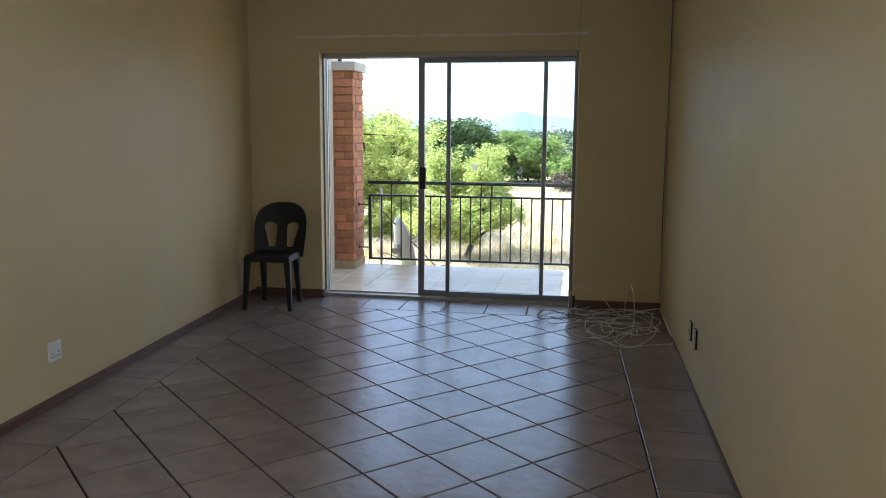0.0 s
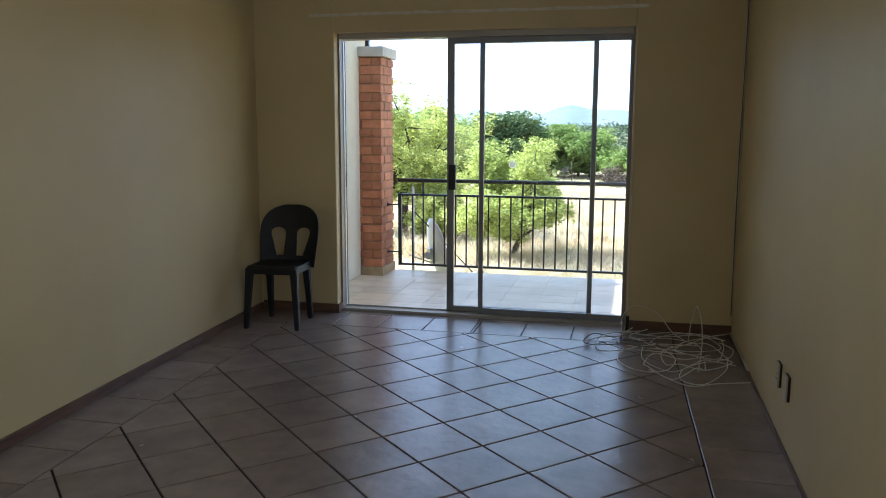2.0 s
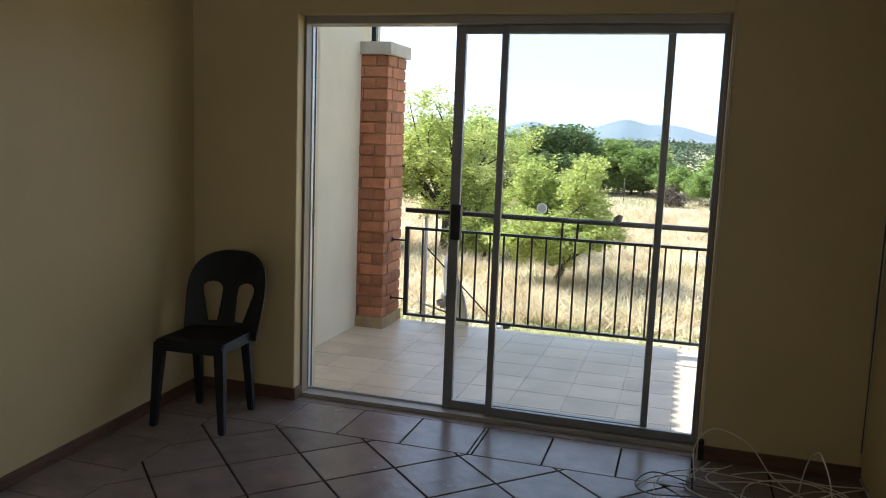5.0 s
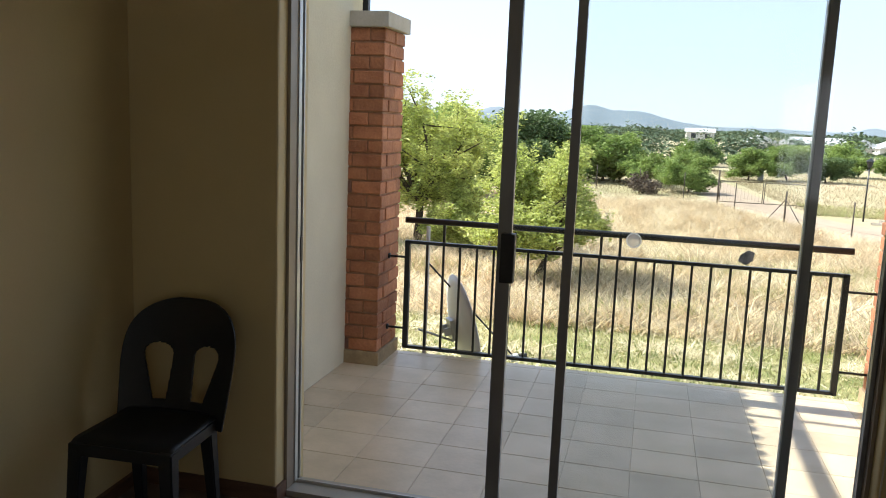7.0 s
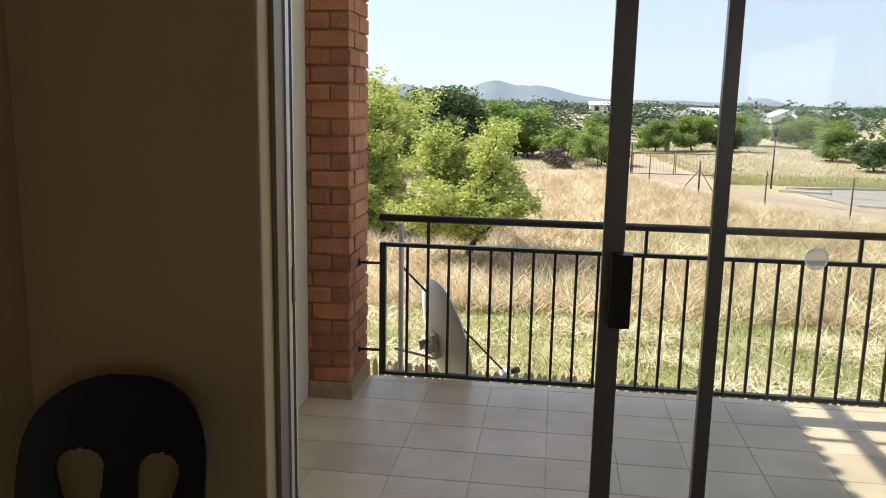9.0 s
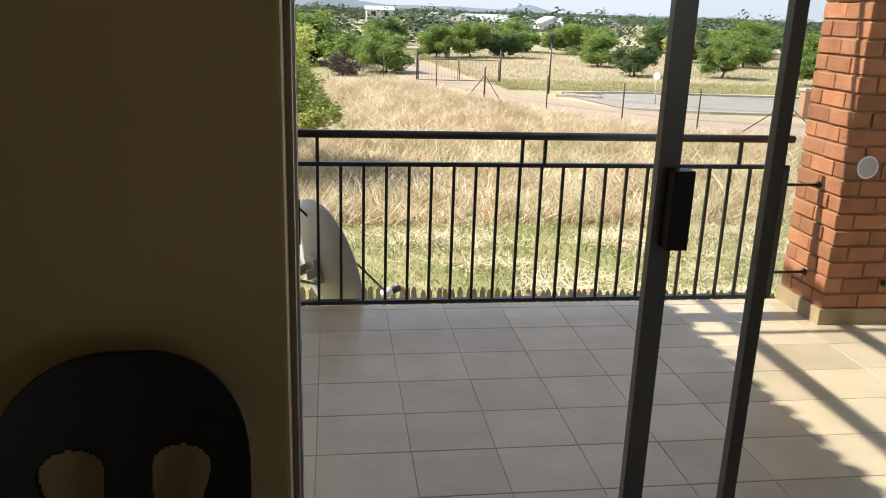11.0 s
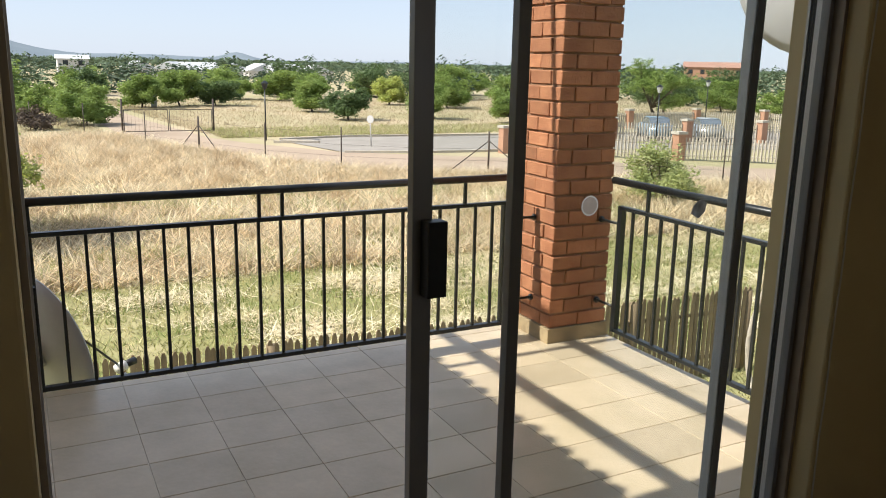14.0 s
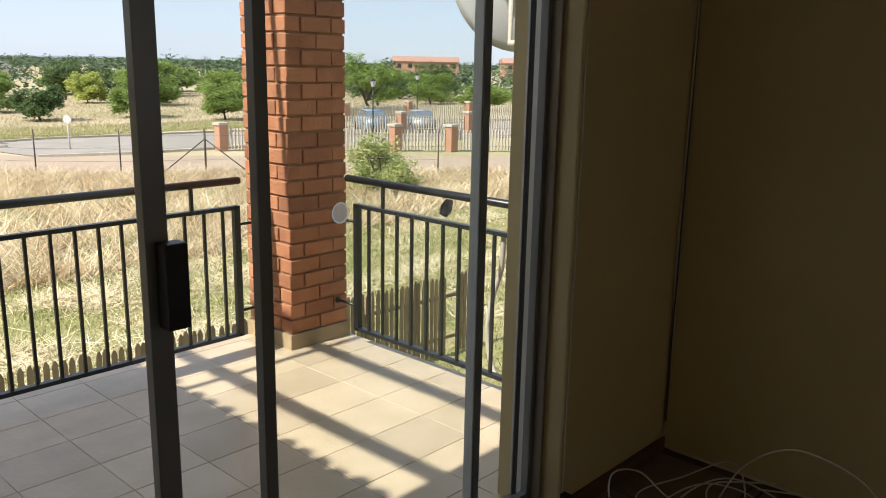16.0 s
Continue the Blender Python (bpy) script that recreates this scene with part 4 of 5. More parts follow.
BUSHES = [(-5.0, 68, 3.6, 5.4, M_leafB), (-1.6, 66, 3.6, 5.0, M_leafB), (0.6, 63, 3.2, 4.0, M_leafB), (4.0, 58.5, 3.0, 4.8, M_leafB), (-1.2, 68, 4.0, 6, M_leafB), (4.5, 76, 3.4, 5, M_leafB),
          (10.2, 79, 3.7, 4.6, M_leafB), (14, 81, 4.0, 6.2, M_leafB), (17.6, 82, 3.6, 4.5, M_leafC), (24, 71, 3.8, 4.4, M_leafB), (23.4, 60, 3.5, 4.0, M_leafC), (36.5, 82, 3.7, 4.0, M_leafA),
          (30.5, 60, 3.6, 4.0, M_leafB), (34.8, 54, 3.5, 4.0, M_leafB), (32, 104, 5.0, 8, M_leafC), (43, 100, 5.0, 9, M_leafC), (50, 95, 5.5, 9, M_leafB), (40, 75, 4.2, 6, M_leafB), (46, 72, 4.2, 6, M_leafB),
          (52.5, 57, 6.6, 7.5, M_leafB), (58, 62, 5.5, 7, M_leafC), (68, 64, 4.2, 7, M_leafB), (75, 70, 5.2, 8, M_leafC), (64, 52, 3.6, 6, M_leafB), (84, 62, 5, 8, M_leafC), (78, 52, 4.6, 7, M_leafB), (22, 95, 4.2, 6, M_leafB), (27, 92, 4, 6, M_leafB), (90, 55, 4.5, 7, M_leafB), (71, 47, 3.6, 5, M_leafB)]
rb = random.Random(21)
BUSHES += [(rb.uniform(-30, 120), rb.uniform(86, 135), rb.uniform(2.8, 4.4), rb.uniform(4, 7), rb.choice((M_leafA, M_leafB, M_leafB, M_leafC))) for _ in range(34)]
for k, (x, y, h, w, m) in enumerate(BUSHES):
    lab = {"yellow_green_leaf": "bright yellow-green thorn bush on the dry plain", "green_leaf": "rounded green thorn bush on the dry plain", "dark_green_leaf": "dense dark green bush on the dry plain"}[m.name]
    tree(x, y, h * 0.82, w, m, lab, 40 + k, 13, 20 if k < 30 else 16, 14, 0.09 if y < 70 else 0.11 if y < 90 else 0.125, 0.22, "bush")
tree(19.4, 19.6, 2.0, 2.9, mat("pale_leaf", (0.50, 0.52, 0.22), (0.36, 0.40, 0.15), 0.6, scale=1, island=0.5, thin=0.4), "feathery pale green bush beside the dirt road", 90, 18, 12, 10, 0.06, 0.05, "bush")
tree(0.9, 55.2, 1.5, 2.4, mat("dead_twig", (0.16, 0.12, 0.09), (0.11, 0.085, 0.06), 0.9), "dry grey brushwood beside the gate", 91, 14, 8, 8, 0.08, 0.05, "bush")

# woods on the skyline
rs = np.random.RandomState(7)
P = []
for k in range(620):
    ang = radians(-40 + 112 * rs.rand())
    d = 105 + 330 * rs.rand() ** 1.3
    hh, ww = 2.2 + 3.6 * rs.rand() ** 1.5, 3.0 + 4.5 * rs.rand()
    c = np.array((d * math.sin(ang), d * math.cos(ang), G + hh * 0.5))
    q = rs.randn(170, 3)
    q /= np.linalg.norm(q, axis=1)[:, None]
    P.append(c + q * np.array((ww / 2, ww / 2, hh * 0.55)) * (0.6 + 0.42 * rs.rand(170))[:, None])
for k in range(900):
    ang = radians(-40 + 112 * rs.rand())
    d = 330 + 1300 * rs.rand()
    hh, ww = 2.5 + 2.5 * rs.rand(), 18 + 34 * rs.rand()
    q = rs.randn(110, 3)
    q /= np.linalg.norm(q, axis=1)[:, None]
    P.append(np.array((d * math.sin(ang), d * math.cos(ang), G + hh * 0.5)) + q * np.array((ww / 2, ww / 2, hh * 0.55)) * (0.6 + 0.45 * rs.rand(110))[:, None])
tagged(new("far_woods", leaf_mesh("far_woods", np.concatenate(P), np.repeat((0.30, 1.15), (620 * 170, 900 * 110)), rs, M_far)), "dark green bush and woods on the skyline", "woods", kind="stuff")


def ridge(name, x0, x1, y, bumps, seed, label):
    bm = bmesh.new()
    n = 160
    rows = []
    for r, (f, dy) in enumerate(((0, 0), (0.55, 90), (1, 220), (0, 600))):
        row = []
        for i in range(n + 1):
            x = x0 + (x1 - x0) * i / n
            hgt = sum(a * math.exp(-((x - c) / s) ** 2) for c, a, s in bumps)
            hgt *= 1 + 0.13 * noise.noise(Vector((x * 0.012, seed, r))) + 0.06 * noise.noise(Vector((x * 0.05, seed, r)))
            row.append(bm.verts.new((x, y + dy, G + f * hgt)))
        rows.append(row)
    for a, b in zip(rows, rows[1:]):
        for i in range(n):
            bm.faces.new((a[i], a[i + 1], b[i + 1], b[i]))
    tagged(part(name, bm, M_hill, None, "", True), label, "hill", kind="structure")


ridge("hill", -1500, 900, 1950, [(-160, 9, 40), (-185, 46, 100), (-420, 42, 90), (-50, 28, 80), (30, 14, 100), (180, 9, 200), (-800, 22, 250)], 1, "ridge of hills on the horizon, painted haze blue")
ridge("distant_hill", -700, 2600, 2300, [(600, 20, 45), (350, 11, 300), (1200, 9, 500), (0, 8, 400)], 2, "low hills along the horizon with painted haze")


def gable_house(x, y, w, d, h, rh, turn, wall_m, roof_m, label, floors=1, bays=3, kind_name="house"):
    hs = thing(kind_name, label, "house", "distant houses", "", (x, y, G))
    hs.rotation_euler.z = radians(turn)
    bm = bmesh.new()
    bx(bm, -w / 2, -d / 2, 0, w / 2, d / 2, h)
    part("wall", bm, wall_m, hs)
    bm = bmesh.new()
    e = 0.4
    a = [bm.verts.new(p) for p in ((-w / 2 - e, -d / 2 - e, h), (w / 2 + e, -d / 2 - e, h), (w / 2 + e, 0, h + rh), (-w / 2 - e, 0, h + rh), (-w / 2 - e, d / 2 + e, h), (w / 2 + e, d / 2 + e, h))]
    for q in ((0, 1, 2, 3), (3, 2, 5, 4), (0, 3, 4), (1, 5, 2), (0, 4, 5, 1)):
        bm.faces.new([a[i] for i in q])
    part("roof", bm, roof_m, hs, "pitched roof")
    for f in range(floors):
        for b in range(bays):
            cx, cz = -w / 2 + w * (b + 0.5) / bays, h * (f + 0.5) / floors
            box_part("window", (cx - 0.6, -d / 2 - 0.06, cz - 0.6, cx + 0.6, -d / 2 + 0.02, cz + 0.6), M_dwin, hs, "dark window")
    return hs


for k, (x, y, w, tn) in enumerate(((13, 226, 7, 0), (29, 232, 7, 20), (37, 225, 8, -15), (43, 222, 9, 10), (50, 212, 9, 0), (55, 206, 8, 15), (58, 194, 7, -5), (63, 188, 7, 10))):
    gable_house(x, y, w, 8, 4.0 if k == 0 else 1.9, 1.0 if k == 0 else 1.9, tn + (0 if k % 3 == 0 else 78), M_hwall, M_hroof, "white two-storey house beyond the bush" if k == 0 else "white house with pale steep roof beyond the bush", 2 if k == 0 else 1, 2)
gable_house(186, 180, 20, 10, 5.2, 1.6, -42, M_owall, M_oroof, "orange brick apartment block with terracotta roof", 2, 6, "apartment_building")
gable_house(214, 158, 22, 10, 5.2, 1.6, -42, M_owall, M_oroof, "orange brick apartment block with terracotta roof", 2, 6, "apartment_building")

# wire fence and gate beside the dirt road
POSTS = [(-2.5, 57.5), (0.6, 55.2), (3.5, 53), (5.9, 44.2), (7.85, 39.9), (9.9, 35.2), (12.4, 32), (14.85, 29.9), (17.8, 28.5), (21.5, 25.6), (25.5, 22.6)]
BRACED = {4, 8}
fence = thing("wire_fence", "rusty steel post and wire fence beside the road", "fence")
for k, (x, y) in enumerate(POSTS):
    tube_part("post", [(x, y, G - 0.1), (x, y, G + 1.75)], 0.03 if k not in BRACED else 0.045, M_rust, fence, n=6)
    if k in BRACED:
        for s in (-1, 1):
            q = POSTS[k + s]
            d = (Vector(q) - Vector((x, y))).normalized() * 1.7
            tube_part("brace", [(x, y, G + 1.35), (x + d.x, y + d.y, G)], 0.024, M_rust, fence, n=6)
for a, b in zip(POSTS[3:], POSTS[4:]):
    for z in (0.5, 1.0, 1.5):
        tube_part("wire", [(*a, G + z), (*b, G + z)], 0.004, M_rust, fence, n=4)
at_base(fence, 9.9, 35.2, G)
gate = thing("farm_gate", "rusty steel double gate across the dirt track", "gate")
GX = (5.5, 10.9)
for x in GX:
    tube_part("gate_post", [(x, 51, G - 0.1), (x, 51, G + 2.1)], 0.06, M_rust, gate, n=8)
for x0, x1 in ((5.6, 8.15), (8.25, 10.8)):
    fr = tagged(new("gate_leaf"), "pipe frame gate leaf")
    fr.parent = gate
    for p, q in (((x0, 0.15), (x1, 0.15)), ((x0, 1.45), (x1, 1.45)), ((x0, 0.15), (x0, 1.45)), ((x1, 0.15), (x1, 1.45))):
        tube_part("gate_frame", [(p[0], 51, G + p[1]), (q[0], 51, G + q[1])], 0.025, M_rust, fr, n=6)
    for k in range(1, 12):
        xx = x0 + (x1 - x0) * k / 12
        tube_part("wire", [(xx, 51, G + 0.15), (xx, 51, G + 1.45)], 0.005, M_rust, fr, n=4)
at_base(gate, 8.2, 51, G)
tagged(box_part("marker_post", (11.2, 79.8, G, 11.7, 80.2, G + 1.3), M_hwall, bevel=0.03), "white painted concrete marker beside the track", "post")


def street_lamp(x, y, h, head_m, label):
    s = thing("street_lamp", label, "street lamp", "street lamps", "", (x, y, G))
    tube_part("pole", [(0, 0, 0), (0, 0, h)], 0.05, M_steel, s, n=8, r2=0.035)
    bm = bmesh.new()
    bmesh.ops.create_cone(bm, cap_ends=True, segments=8, radius1=0.09, radius2=0.19, depth=0.34, matrix=Matrix.Translation((0, 0, h + 0.17)))
    part("lantern", bm, head_m, s, "frosted lantern")
    bm = bmesh.new()
    bmesh.ops.create_cone(bm, cap_ends=True, segments=8, radius1=0.24, radius2=0.03, depth=0.16, matrix=Matrix.Translation((0, 0, h + 0.42)))
    part("hood", bm, M_steel, s)
    return s


street_lamp(12.6, 45, 2.9, M_steel, "slim dark lamp post beside the road")
street_lamp(34.2, 36.4, 3.1, M_hwall, "dark lamp post with pale lantern by the brick fence")
street_lamp(46.0, 44.3, 3.3, M_hwall, "dark lamp post with pale lantern behind the parked cars")
sg = thing("road_sign", "round white road sign on a leaning post", "sign", "", "", (17.1, 40.0, G))
tube_part("pole", [(0, 0, 0), (-0.08, 0, 1.6)], 0.035, M_hwall, sg, n=8)
bm = bmesh.new()
bmesh.ops.create_cone(bm, cap_ends=True, segments=24, radius1=0.21, radius2=0.21, depth=0.02, matrix=Matrix.Translation((-0.08, -0.05, 1.5)) @ pose(0, 0, 0, 90, 0, -50))
part("sign_plate", bm, M_hwall, sg)


def brick_fence(pts, label):
    """Brick piers with pale caps and palisades between them."""
    bf = thing("brick_pier_fence", label, "fence", "brick pier fences")
    for k, (x, y) in enumerate(pts):
        pr = box_part("pier", (x - 0.24, y - 0.24, G, x + 0.24, y + 0.24, G + 1.32), M_owall, bf, "red brick pier")
        box_part("coping", (x - 0.3, y - 0.3, G + 1.32, x + 0.3, y + 0.3, G + 1.45), M_conc, pr)
        if k + 1 < len(pts):
            a, b = Vector((x, y)), Vector(pts[k + 1])
            n = int((b - a).length / 0.17)
            for i in range(2, n - 1):
                q = a.lerp(b, i / n)
                box_part("picket", (q.x - 0.035, q.y - 0.035, G + 0.08, q.x + 0.035, q.y + 0.035, G + 1.15), M_kerb, bf)
            for z in (0.3, 0.9):
                tube_part("rail", [(a.x, a.y, G + z), (b.x, b.y, G + z)], 0.03, M_kerb, bf, n=4)
    at_base(bf, *pts[0], G)


brick_fence([(22.6, 35), (26.1, 32.3), (29.5, 29.5), (31.85, 27.66), (35.2, 25.0), (38.6, 22.2)], "red brick piers with pale palisades along the road")
brick_fence([(33.4, 39.6), (37.6, 37.4), (41.8, 35.2), (46.0, 33.0)], "red brick piers with pale palisades before the parked cars")
brick_fence([(35.4, 48.5), (41.8, 48.0), (49, 48.3), (53.6, 45.5), (58.6, 42.5), (64, 39)], "red brick piers with palisades behind the parked cars")


def car(x, y, turn, paint, label):
    c = thing("parked_car", label, "car", "parked cars", "", (x, y, G))
    c.rotation_euler.z = radians(turn)

    def slab(prof, w0, w1):
        bm = bmesh.new()
        L = [bm.verts.new((px, -(w0 if pz < 0.8 else w1), pz)) for px, pz in prof]
        R = [bm.verts.new((px, (w0 if pz < 0.8 else w1), pz)) for px, pz in prof]
        bm.faces.new(L)
        bm.faces.new(R[::-1])
        for i in range(len(prof)):
            j = (i + 1) % len(prof)
            bm.faces.new((L[i], R[i], R[j], L[j]))
        bmesh.ops.bevel(bm, geom=bm.edges[:], offset=0.05, segments=2, affect="EDGES")
        return bm
    part("body", slab([(-2.0, 0.25), (2.0, 0.25), (2.05, 0.6), (1.9, 0.85), (0.9, 0.95), (-1.6, 0.98), (-2.0, 0.85)], 0.83, 0.8), paint, c, "", True)
    part("glasshouse", slab([(-1.55, 0.97), (0.95, 0.94), (0.35, 1.36), (-1.15, 1.38)], 0.76, 0.66), M_carglass, c, "car windows with painted sky reflection", False)
    part("roof", slab([(-1.1, 1.37), (0.32, 1.35), (0.25, 1.42), (-1.0, 1.44)], 0.64, 0.62), paint, c, "", True)
    for sx in (-1.25, 1.25):
        for sy in (-0.74, 0.74):
            wh = tube_part("tyre", [(sx, sy - 0.1, 0.31), (sx, sy + 0.1, 0.31)], 0.31, M_rubber, c, n=16)
            tube_part("rim", [(sx, sy - 0.105, 0.31), (sx, sy + 0.105, 0.31)], 0.18, M_galv, wh, n=12)


car(37.6, 40.4, 62, M_carb, "pale blue hatchback parked behind the palisade fence")
car(40.4, 38.6, 58, M_cars, "silver hatchback parked behind the palisade fence")

# picket fence below the balcony
picket = thing("picket_fence", "weathered wooden picket fence round the garden", "fence")
FY = lambda x: 7.50 - 0.072 * x
bm = bmesh.new()
w, t, hgt = 0.031, 0.009, 1.30
lo = [(-w, 0.0), (w, 0.0), (w, hgt - 0.05), (0.012, hgt), (-0.012, hgt), (-w, hgt - 0.05)]
a, b = [bm.verts.new((px, -t, pz)) for px, pz in lo], [bm.verts.new((px, t, pz)) for px, pz in lo]
bm.faces.new(a)
bm.faces.new(b[::-1])
for i in range(6):
    bm.faces.new((a[i], b[i], b[(i + 1) % 6], a[(i + 1) % 6]))
pm = mesh_of("picket", bm, M_wood)
k = 0
x = -3.0
while x < 9.6:
    if not 9.0 < x < 9.25:
        o = new("picket", pm)
        o.parent = picket
        o.matrix_basis = pose(x, FY(x) - 0.03, G + 0.02 + 0.025 * rnd.uniform(-1, 1), 0, rnd.uniform(-1, 1), -4.1)
    x += 0.088
    k += 1
for z in (0.3, 0.98):
    tube_part("rail", [(-3.0, FY(-3.0), G + z), (9.6, FY(9.6), G + z)], 0.028, M_wood, picket, n=8)
for x in (-1.2, 2.4, 5.6, 7.5, 9.6):
    tube_part("post", [(x, FY(x), G), (x, FY(x), G + 1.27)], 0.06, M_wood, picket, n=10)
at_base(picket, 3.0, FY(3.0), G)

# ---- pieces: floor tiles, balcony tiles, bricks ----
def clip_poly(poly, x0, y0, x1, y1):
    for axis, lim, sign in ((0, x0, 1), (0, x1, -1), (1, y0, 1), (1, y1, -1)):
        out = []
        for i, p in enumerate(poly):
            q = poly[(i + 1) % len(poly)]
            a, b = (p[axis] - lim) * sign, (q[axis] - lim) * sign
            if a >= 0:
                out.append(p)
            if a * b < 0:
                t = a / (a - b)
                out.append((p[0] + (q[0] - p[0]) * t, p[1] + (q[1] - p[1]) * t))
        poly = out
        if len(poly) < 3:
            return []
    return poly


def clip_line(poly, inside):
    """Keeps the part of a polygon where inside(p), linear in p, is not negative."""
    out = []
    for i, p in enumerate(poly):
        q = poly[(i + 1) % len(poly)]
        a, b = inside(p), inside(q)
        if a >= 0:
            out.append(p)
        if a * b < 0:
            t = a / (a - b)
            out.append((p[0] + (q[0] - p[0]) * t, p[1] + (q[1] - p[1]) * t))
    return out if len(out) > 2 else []


def area(poly):
    return 0.5 * sum(p[0] * q[1] - q[0] * p[1] for p, q in zip(poly, poly[1:] + poly[:1]))


def tile_bm(poly, z0, z1, ease=0.0022):
    """A tile with eased upper edges."""
    bm = bmesh.new()
    cx, cy = sum(p[0] for p in poly) / len(poly), sum(p[1] for p in poly) / len(poly)
    sh = lambda p, e: (p[0] + (cx - p[0]) * e / max(0.05, math.hypot(p[0] - cx, p[1] - cy)), p[1] + (cy - p[1]) * e / max(0.05, math.hypot(p[0] - cx, p[1] - cy)))
    rings = [[bm.verts.new((*p, z0)) for p in poly], [bm.verts.new((*p, z1 - ease * 0.7)) for p in poly], [bm.verts.new((*sh(p, ease * 1.5), z1)) for p in poly]]
    for a, b in zip(rings, rings[1:]):
        for i in range(len(poly)):
            j = (i + 1) % len(poly)
            bm.faces.new((a[i], a[j], b[j], b[i]))
    bm.faces.new(rings[-1])
    return bm


def tile_at(name, poly, z0, z1, material, parent, shared, tilt):
    """A tile; full ones share the mesh given."""
    cx, cy = sum(p[0] for p in poly) / len(poly), sum(p[1] for p in poly) / len(poly)
    me = shared or mesh_of(name, tile_bm([(p[0] - cx, p[1] - cy) for p in poly], z0, z1), material)
    o = new(name, me)
    o.parent = parent
    o.matrix_basis = pose(cx, cy, 0, tilt[0], tilt[1], 0)


LA, LB = Vector((0.2375, -0.2380)), Vector((0.2350, 0.2430))
BYN = -0.383
seam_w, seam_e = (lambda y: -0.285 - 0.040 * y), (lambda y: 2.452 - 0.026 * y)
k_ = 0.5 * (1 - 0.0098 / 0.337)
diamond = [tuple(LA * a + LB * b) for a, b in ((k_, k_), (-k_, k_), (-k_, -k_), (k_, -k_))]
full = mesh_of("floor_tile", tile_bm(diamond, -0.010, 0.0), M_tile)
rt = random.Random(3)
tl = lambda s: (rt.uniform(-s, s), rt.uniform(-s, s))
for i in range(-26, 27):
    for j in range(-26, 27):
        cx, cy = Vector((1.314, -2.097)) + LA * (i + 0.5) + LB * (j + 0.5)
        poly = clip_poly([(cx + p[0], cy + p[1]) for p in diamond], -5, YS, 5, BYN - 0.004)
        poly = clip_line(poly, lambda p: p[0] - seam_w(p[1]) - 0.004)
        poly = clip_line(poly, lambda p: seam_e(p[1]) - 0.004 - p[0])
        if poly and area(poly) > 0.00015:
            whole = len(poly) == 4 and abs(area(poly) - area(diamond)) < 1e-5
            tile_at("floor_tile", poly, -0.010, 0.0, M_tile, floor, full if whole else None, tl(0.12))
rect = lambda x0, y0, x1, y1: [(x0, y0), (x1, y0), (x1, y1), (x0, y1)]
g = 0.004
span = lambda xa, xb, y0, y1: [(xa(y0), y0), (xb(y0), y0), (xb(y1), y1), (xa(y1), y1)]
for first, step, xa, xb in ((-0.425, 0.337, lambda y: seam_e(y) + g, lambda y: XE - 0.001), (-0.437, 0.341, lambda y: west_x(y) + 0.001, lambda y: seam_w(y) - g)):
    for k in range(-1, 25):
        y1, y0 = first - step * k, first - step * (k + 1)
        if y0 < BYN - 0.02 and y0 > YS - 0.3:
            tile_at("floor_tile", span(xa, xb, y0 + g, min(y1, BYN) - g), -0.010, 0.0, M_tile, floor, None, tl(0.1))
xs = [XW + 0.001, -0.25, 0.085, 0.42, 0.755, 1.10, 1.12, 1.455, 1.795, 2.13, 2.47, XE - 0.001]
for x0, x1 in zip(xs, xs[1:]):
    tile_at("floor_tile", rect(x0 + g, BYN + g, x1 - g, -0.003), -0.010, 0.0, M_tile, floor, None, tl(0.05))
for x0, x1 in ((D0 + 0.002, 1.07), (1.076, DW - 0.002)):
    tile_at("floor_tile", rect(x0, 0.001, x1, 0.070), -0.010, 0.0, M_tile, floor, None, (0, 0))

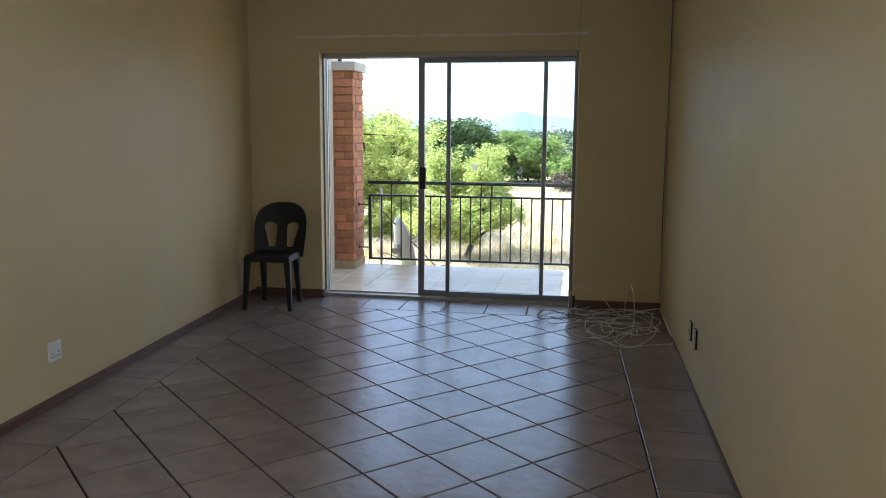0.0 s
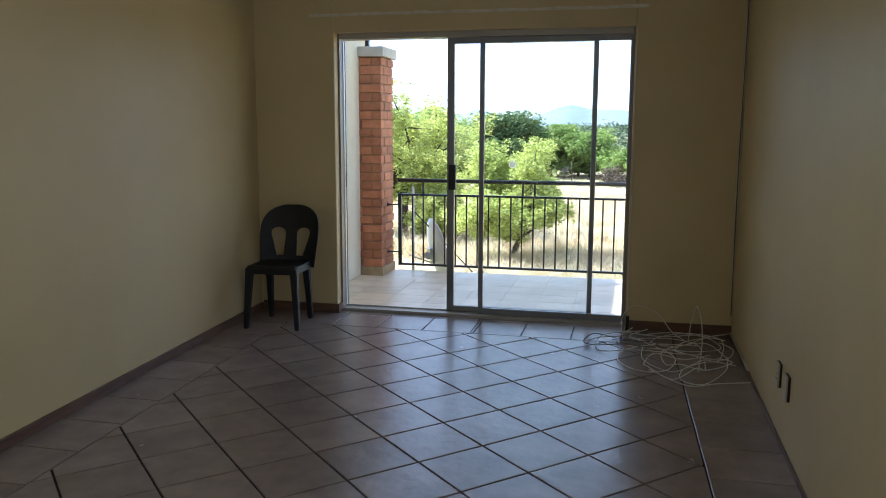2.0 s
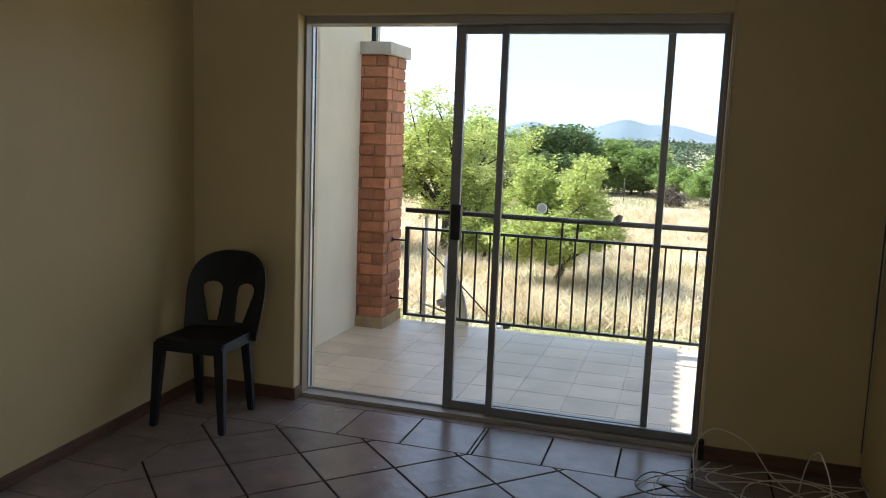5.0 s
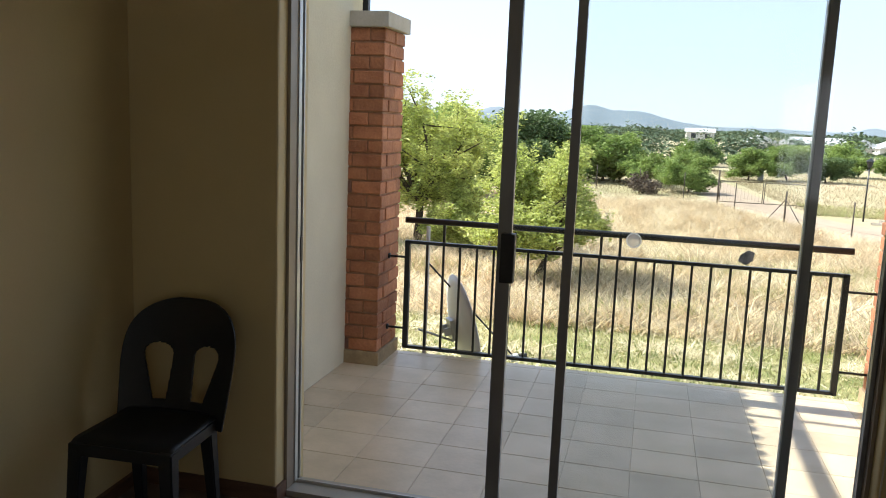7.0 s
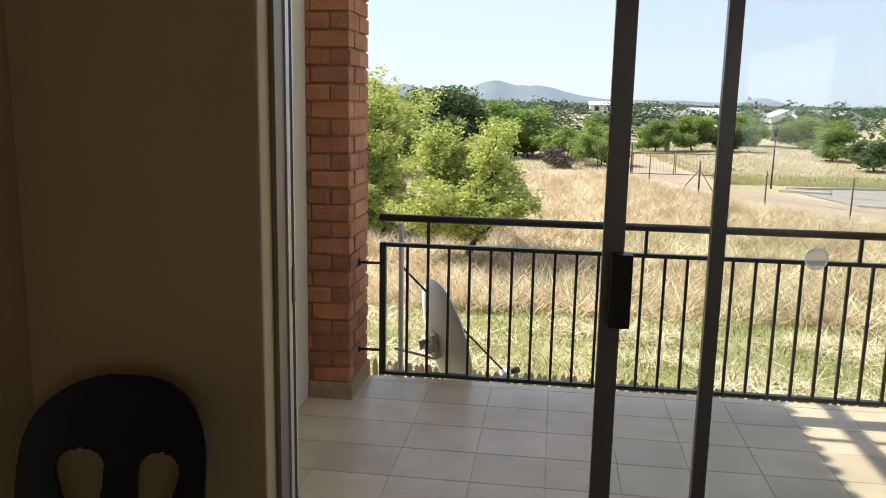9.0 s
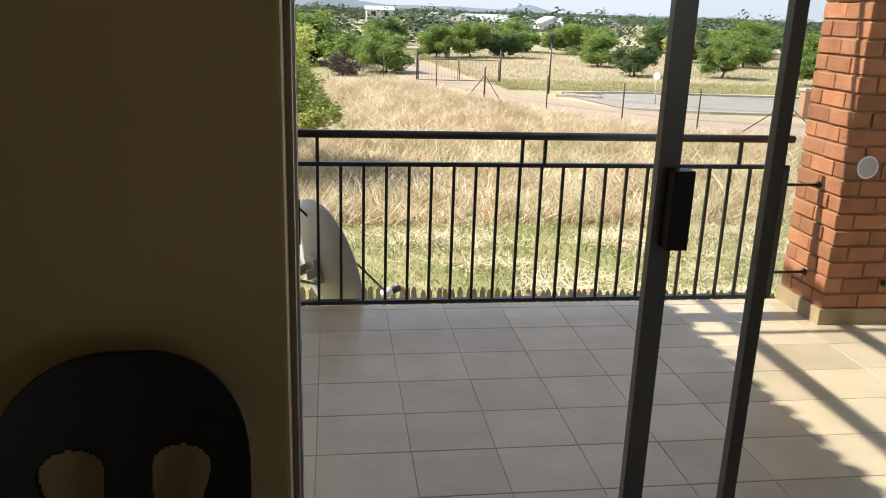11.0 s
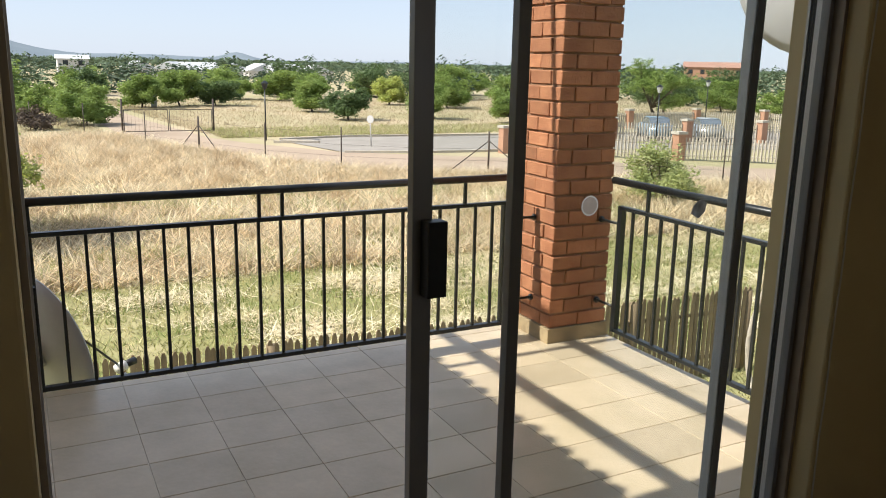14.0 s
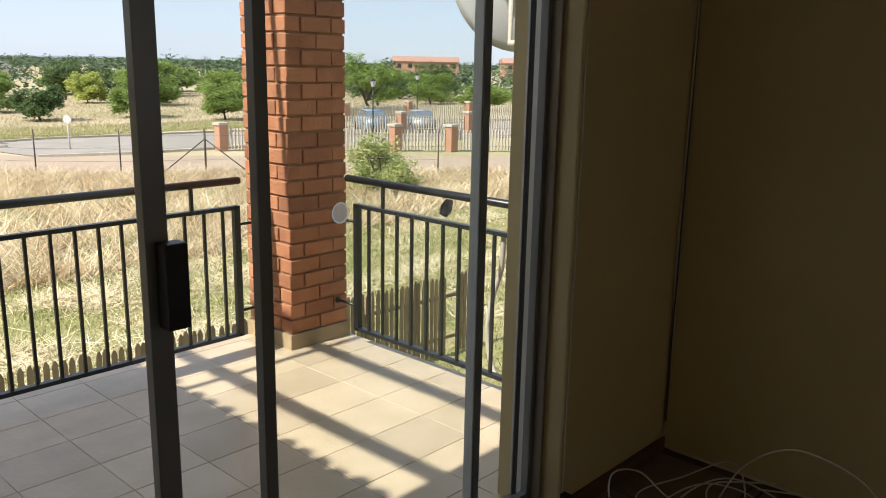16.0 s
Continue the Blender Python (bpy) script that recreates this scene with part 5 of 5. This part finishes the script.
# balcony tiles
bx_lines = [-0.632, -0.345, 0.012, 0.372, 0.702, 1.032, 1.36, 1.69, 2.02, 2.345, 2.67, 3.0, 3.226]
by_lines = [TW + 0.001, 0.55, 0.855, 1.16, 1.465, 1.77, 2.075, 2.385, 2.69, 2.766]
for x0, x1 in zip(bx_lines, bx_lines[1:]):
    for y0, y1 in zip(by_lines, by_lines[1:]):
        tile_at("balcony_tile", rect(x0 + 0.0010, y0 + 0.0017, x1 - 0.0010, y1 - 0.0017), ZB - 0.008, ZB, M_btile, balcony, None, tl(0.08))

# bricks of the pillars
M_burnt = mat("burnt_brick", (0.24, 0.115, 0.078), (0.18, 0.085, 0.062), 0.85, scale=9, bump=0.35, bscale=70, fine=0.2, vary=0.3)


def brick_mesh(lx, ly, m=M_brick):
    bm = bmesh.new()
    bx(bm, -lx / 2, -ly / 2, -0.0395, lx / 2, ly / 2, 0.0395)
    for v in bm.verts:
        v.co += Vector((rt.uniform(-1, 1), rt.uniform(-1, 1), rt.uniform(-1, 1))) * 0.0015
    bmesh.ops.bevel(bm, geom=bm.edges[:], offset=0.004, segments=1, affect="EDGES")
    return mesh_of("brick", bm, m)


LONG = [brick_mesh(0.209, 0.102) for _ in range(3)]
DARK = [brick_mesh(0.209, 0.102, M_burnt) for _ in range(2)]
for pil, px, py in PILLARS:
    w, hb = 0.43, 0.051
    for c in range(24):
        z = ZB + 0.09 + 0.0455 + c * 0.0912
        spots = []
        for side in range(4):
            # odd and even faces swap: two stretchers, or a stretcher between the neighbours' ends
            spots += [(side, 0.108, LONG), (side, 0.322, LONG)] if (c + side) % 2 == 0 else [(side, 0.215, LONG)]
        for side, off, kind_ in spots:
            jit = rt.uniform(-0.003, 0.003)
            x, y, rz = ((px + off, py + hb + jit, 0), (px + w - hb - jit, py + off, 90), (px + w - off, py + w - hb - jit, 180), (px + hb + jit, py + w - off, 270))[side]
            o = new("brick", rt.choice(DARK if rt.random() < 0.025 else kind_))
            o.parent = pil
            o.matrix_parent_inverse = Matrix.Translation((-(px + w / 2), -(py + w / 2), -ZB))
            o.matrix_basis = pose(x, y, z, rt.uniform(-0.4, 0.4), rt.uniform(-0.5, 0.5), rz + rt.uniform(-0.5, 0.5))
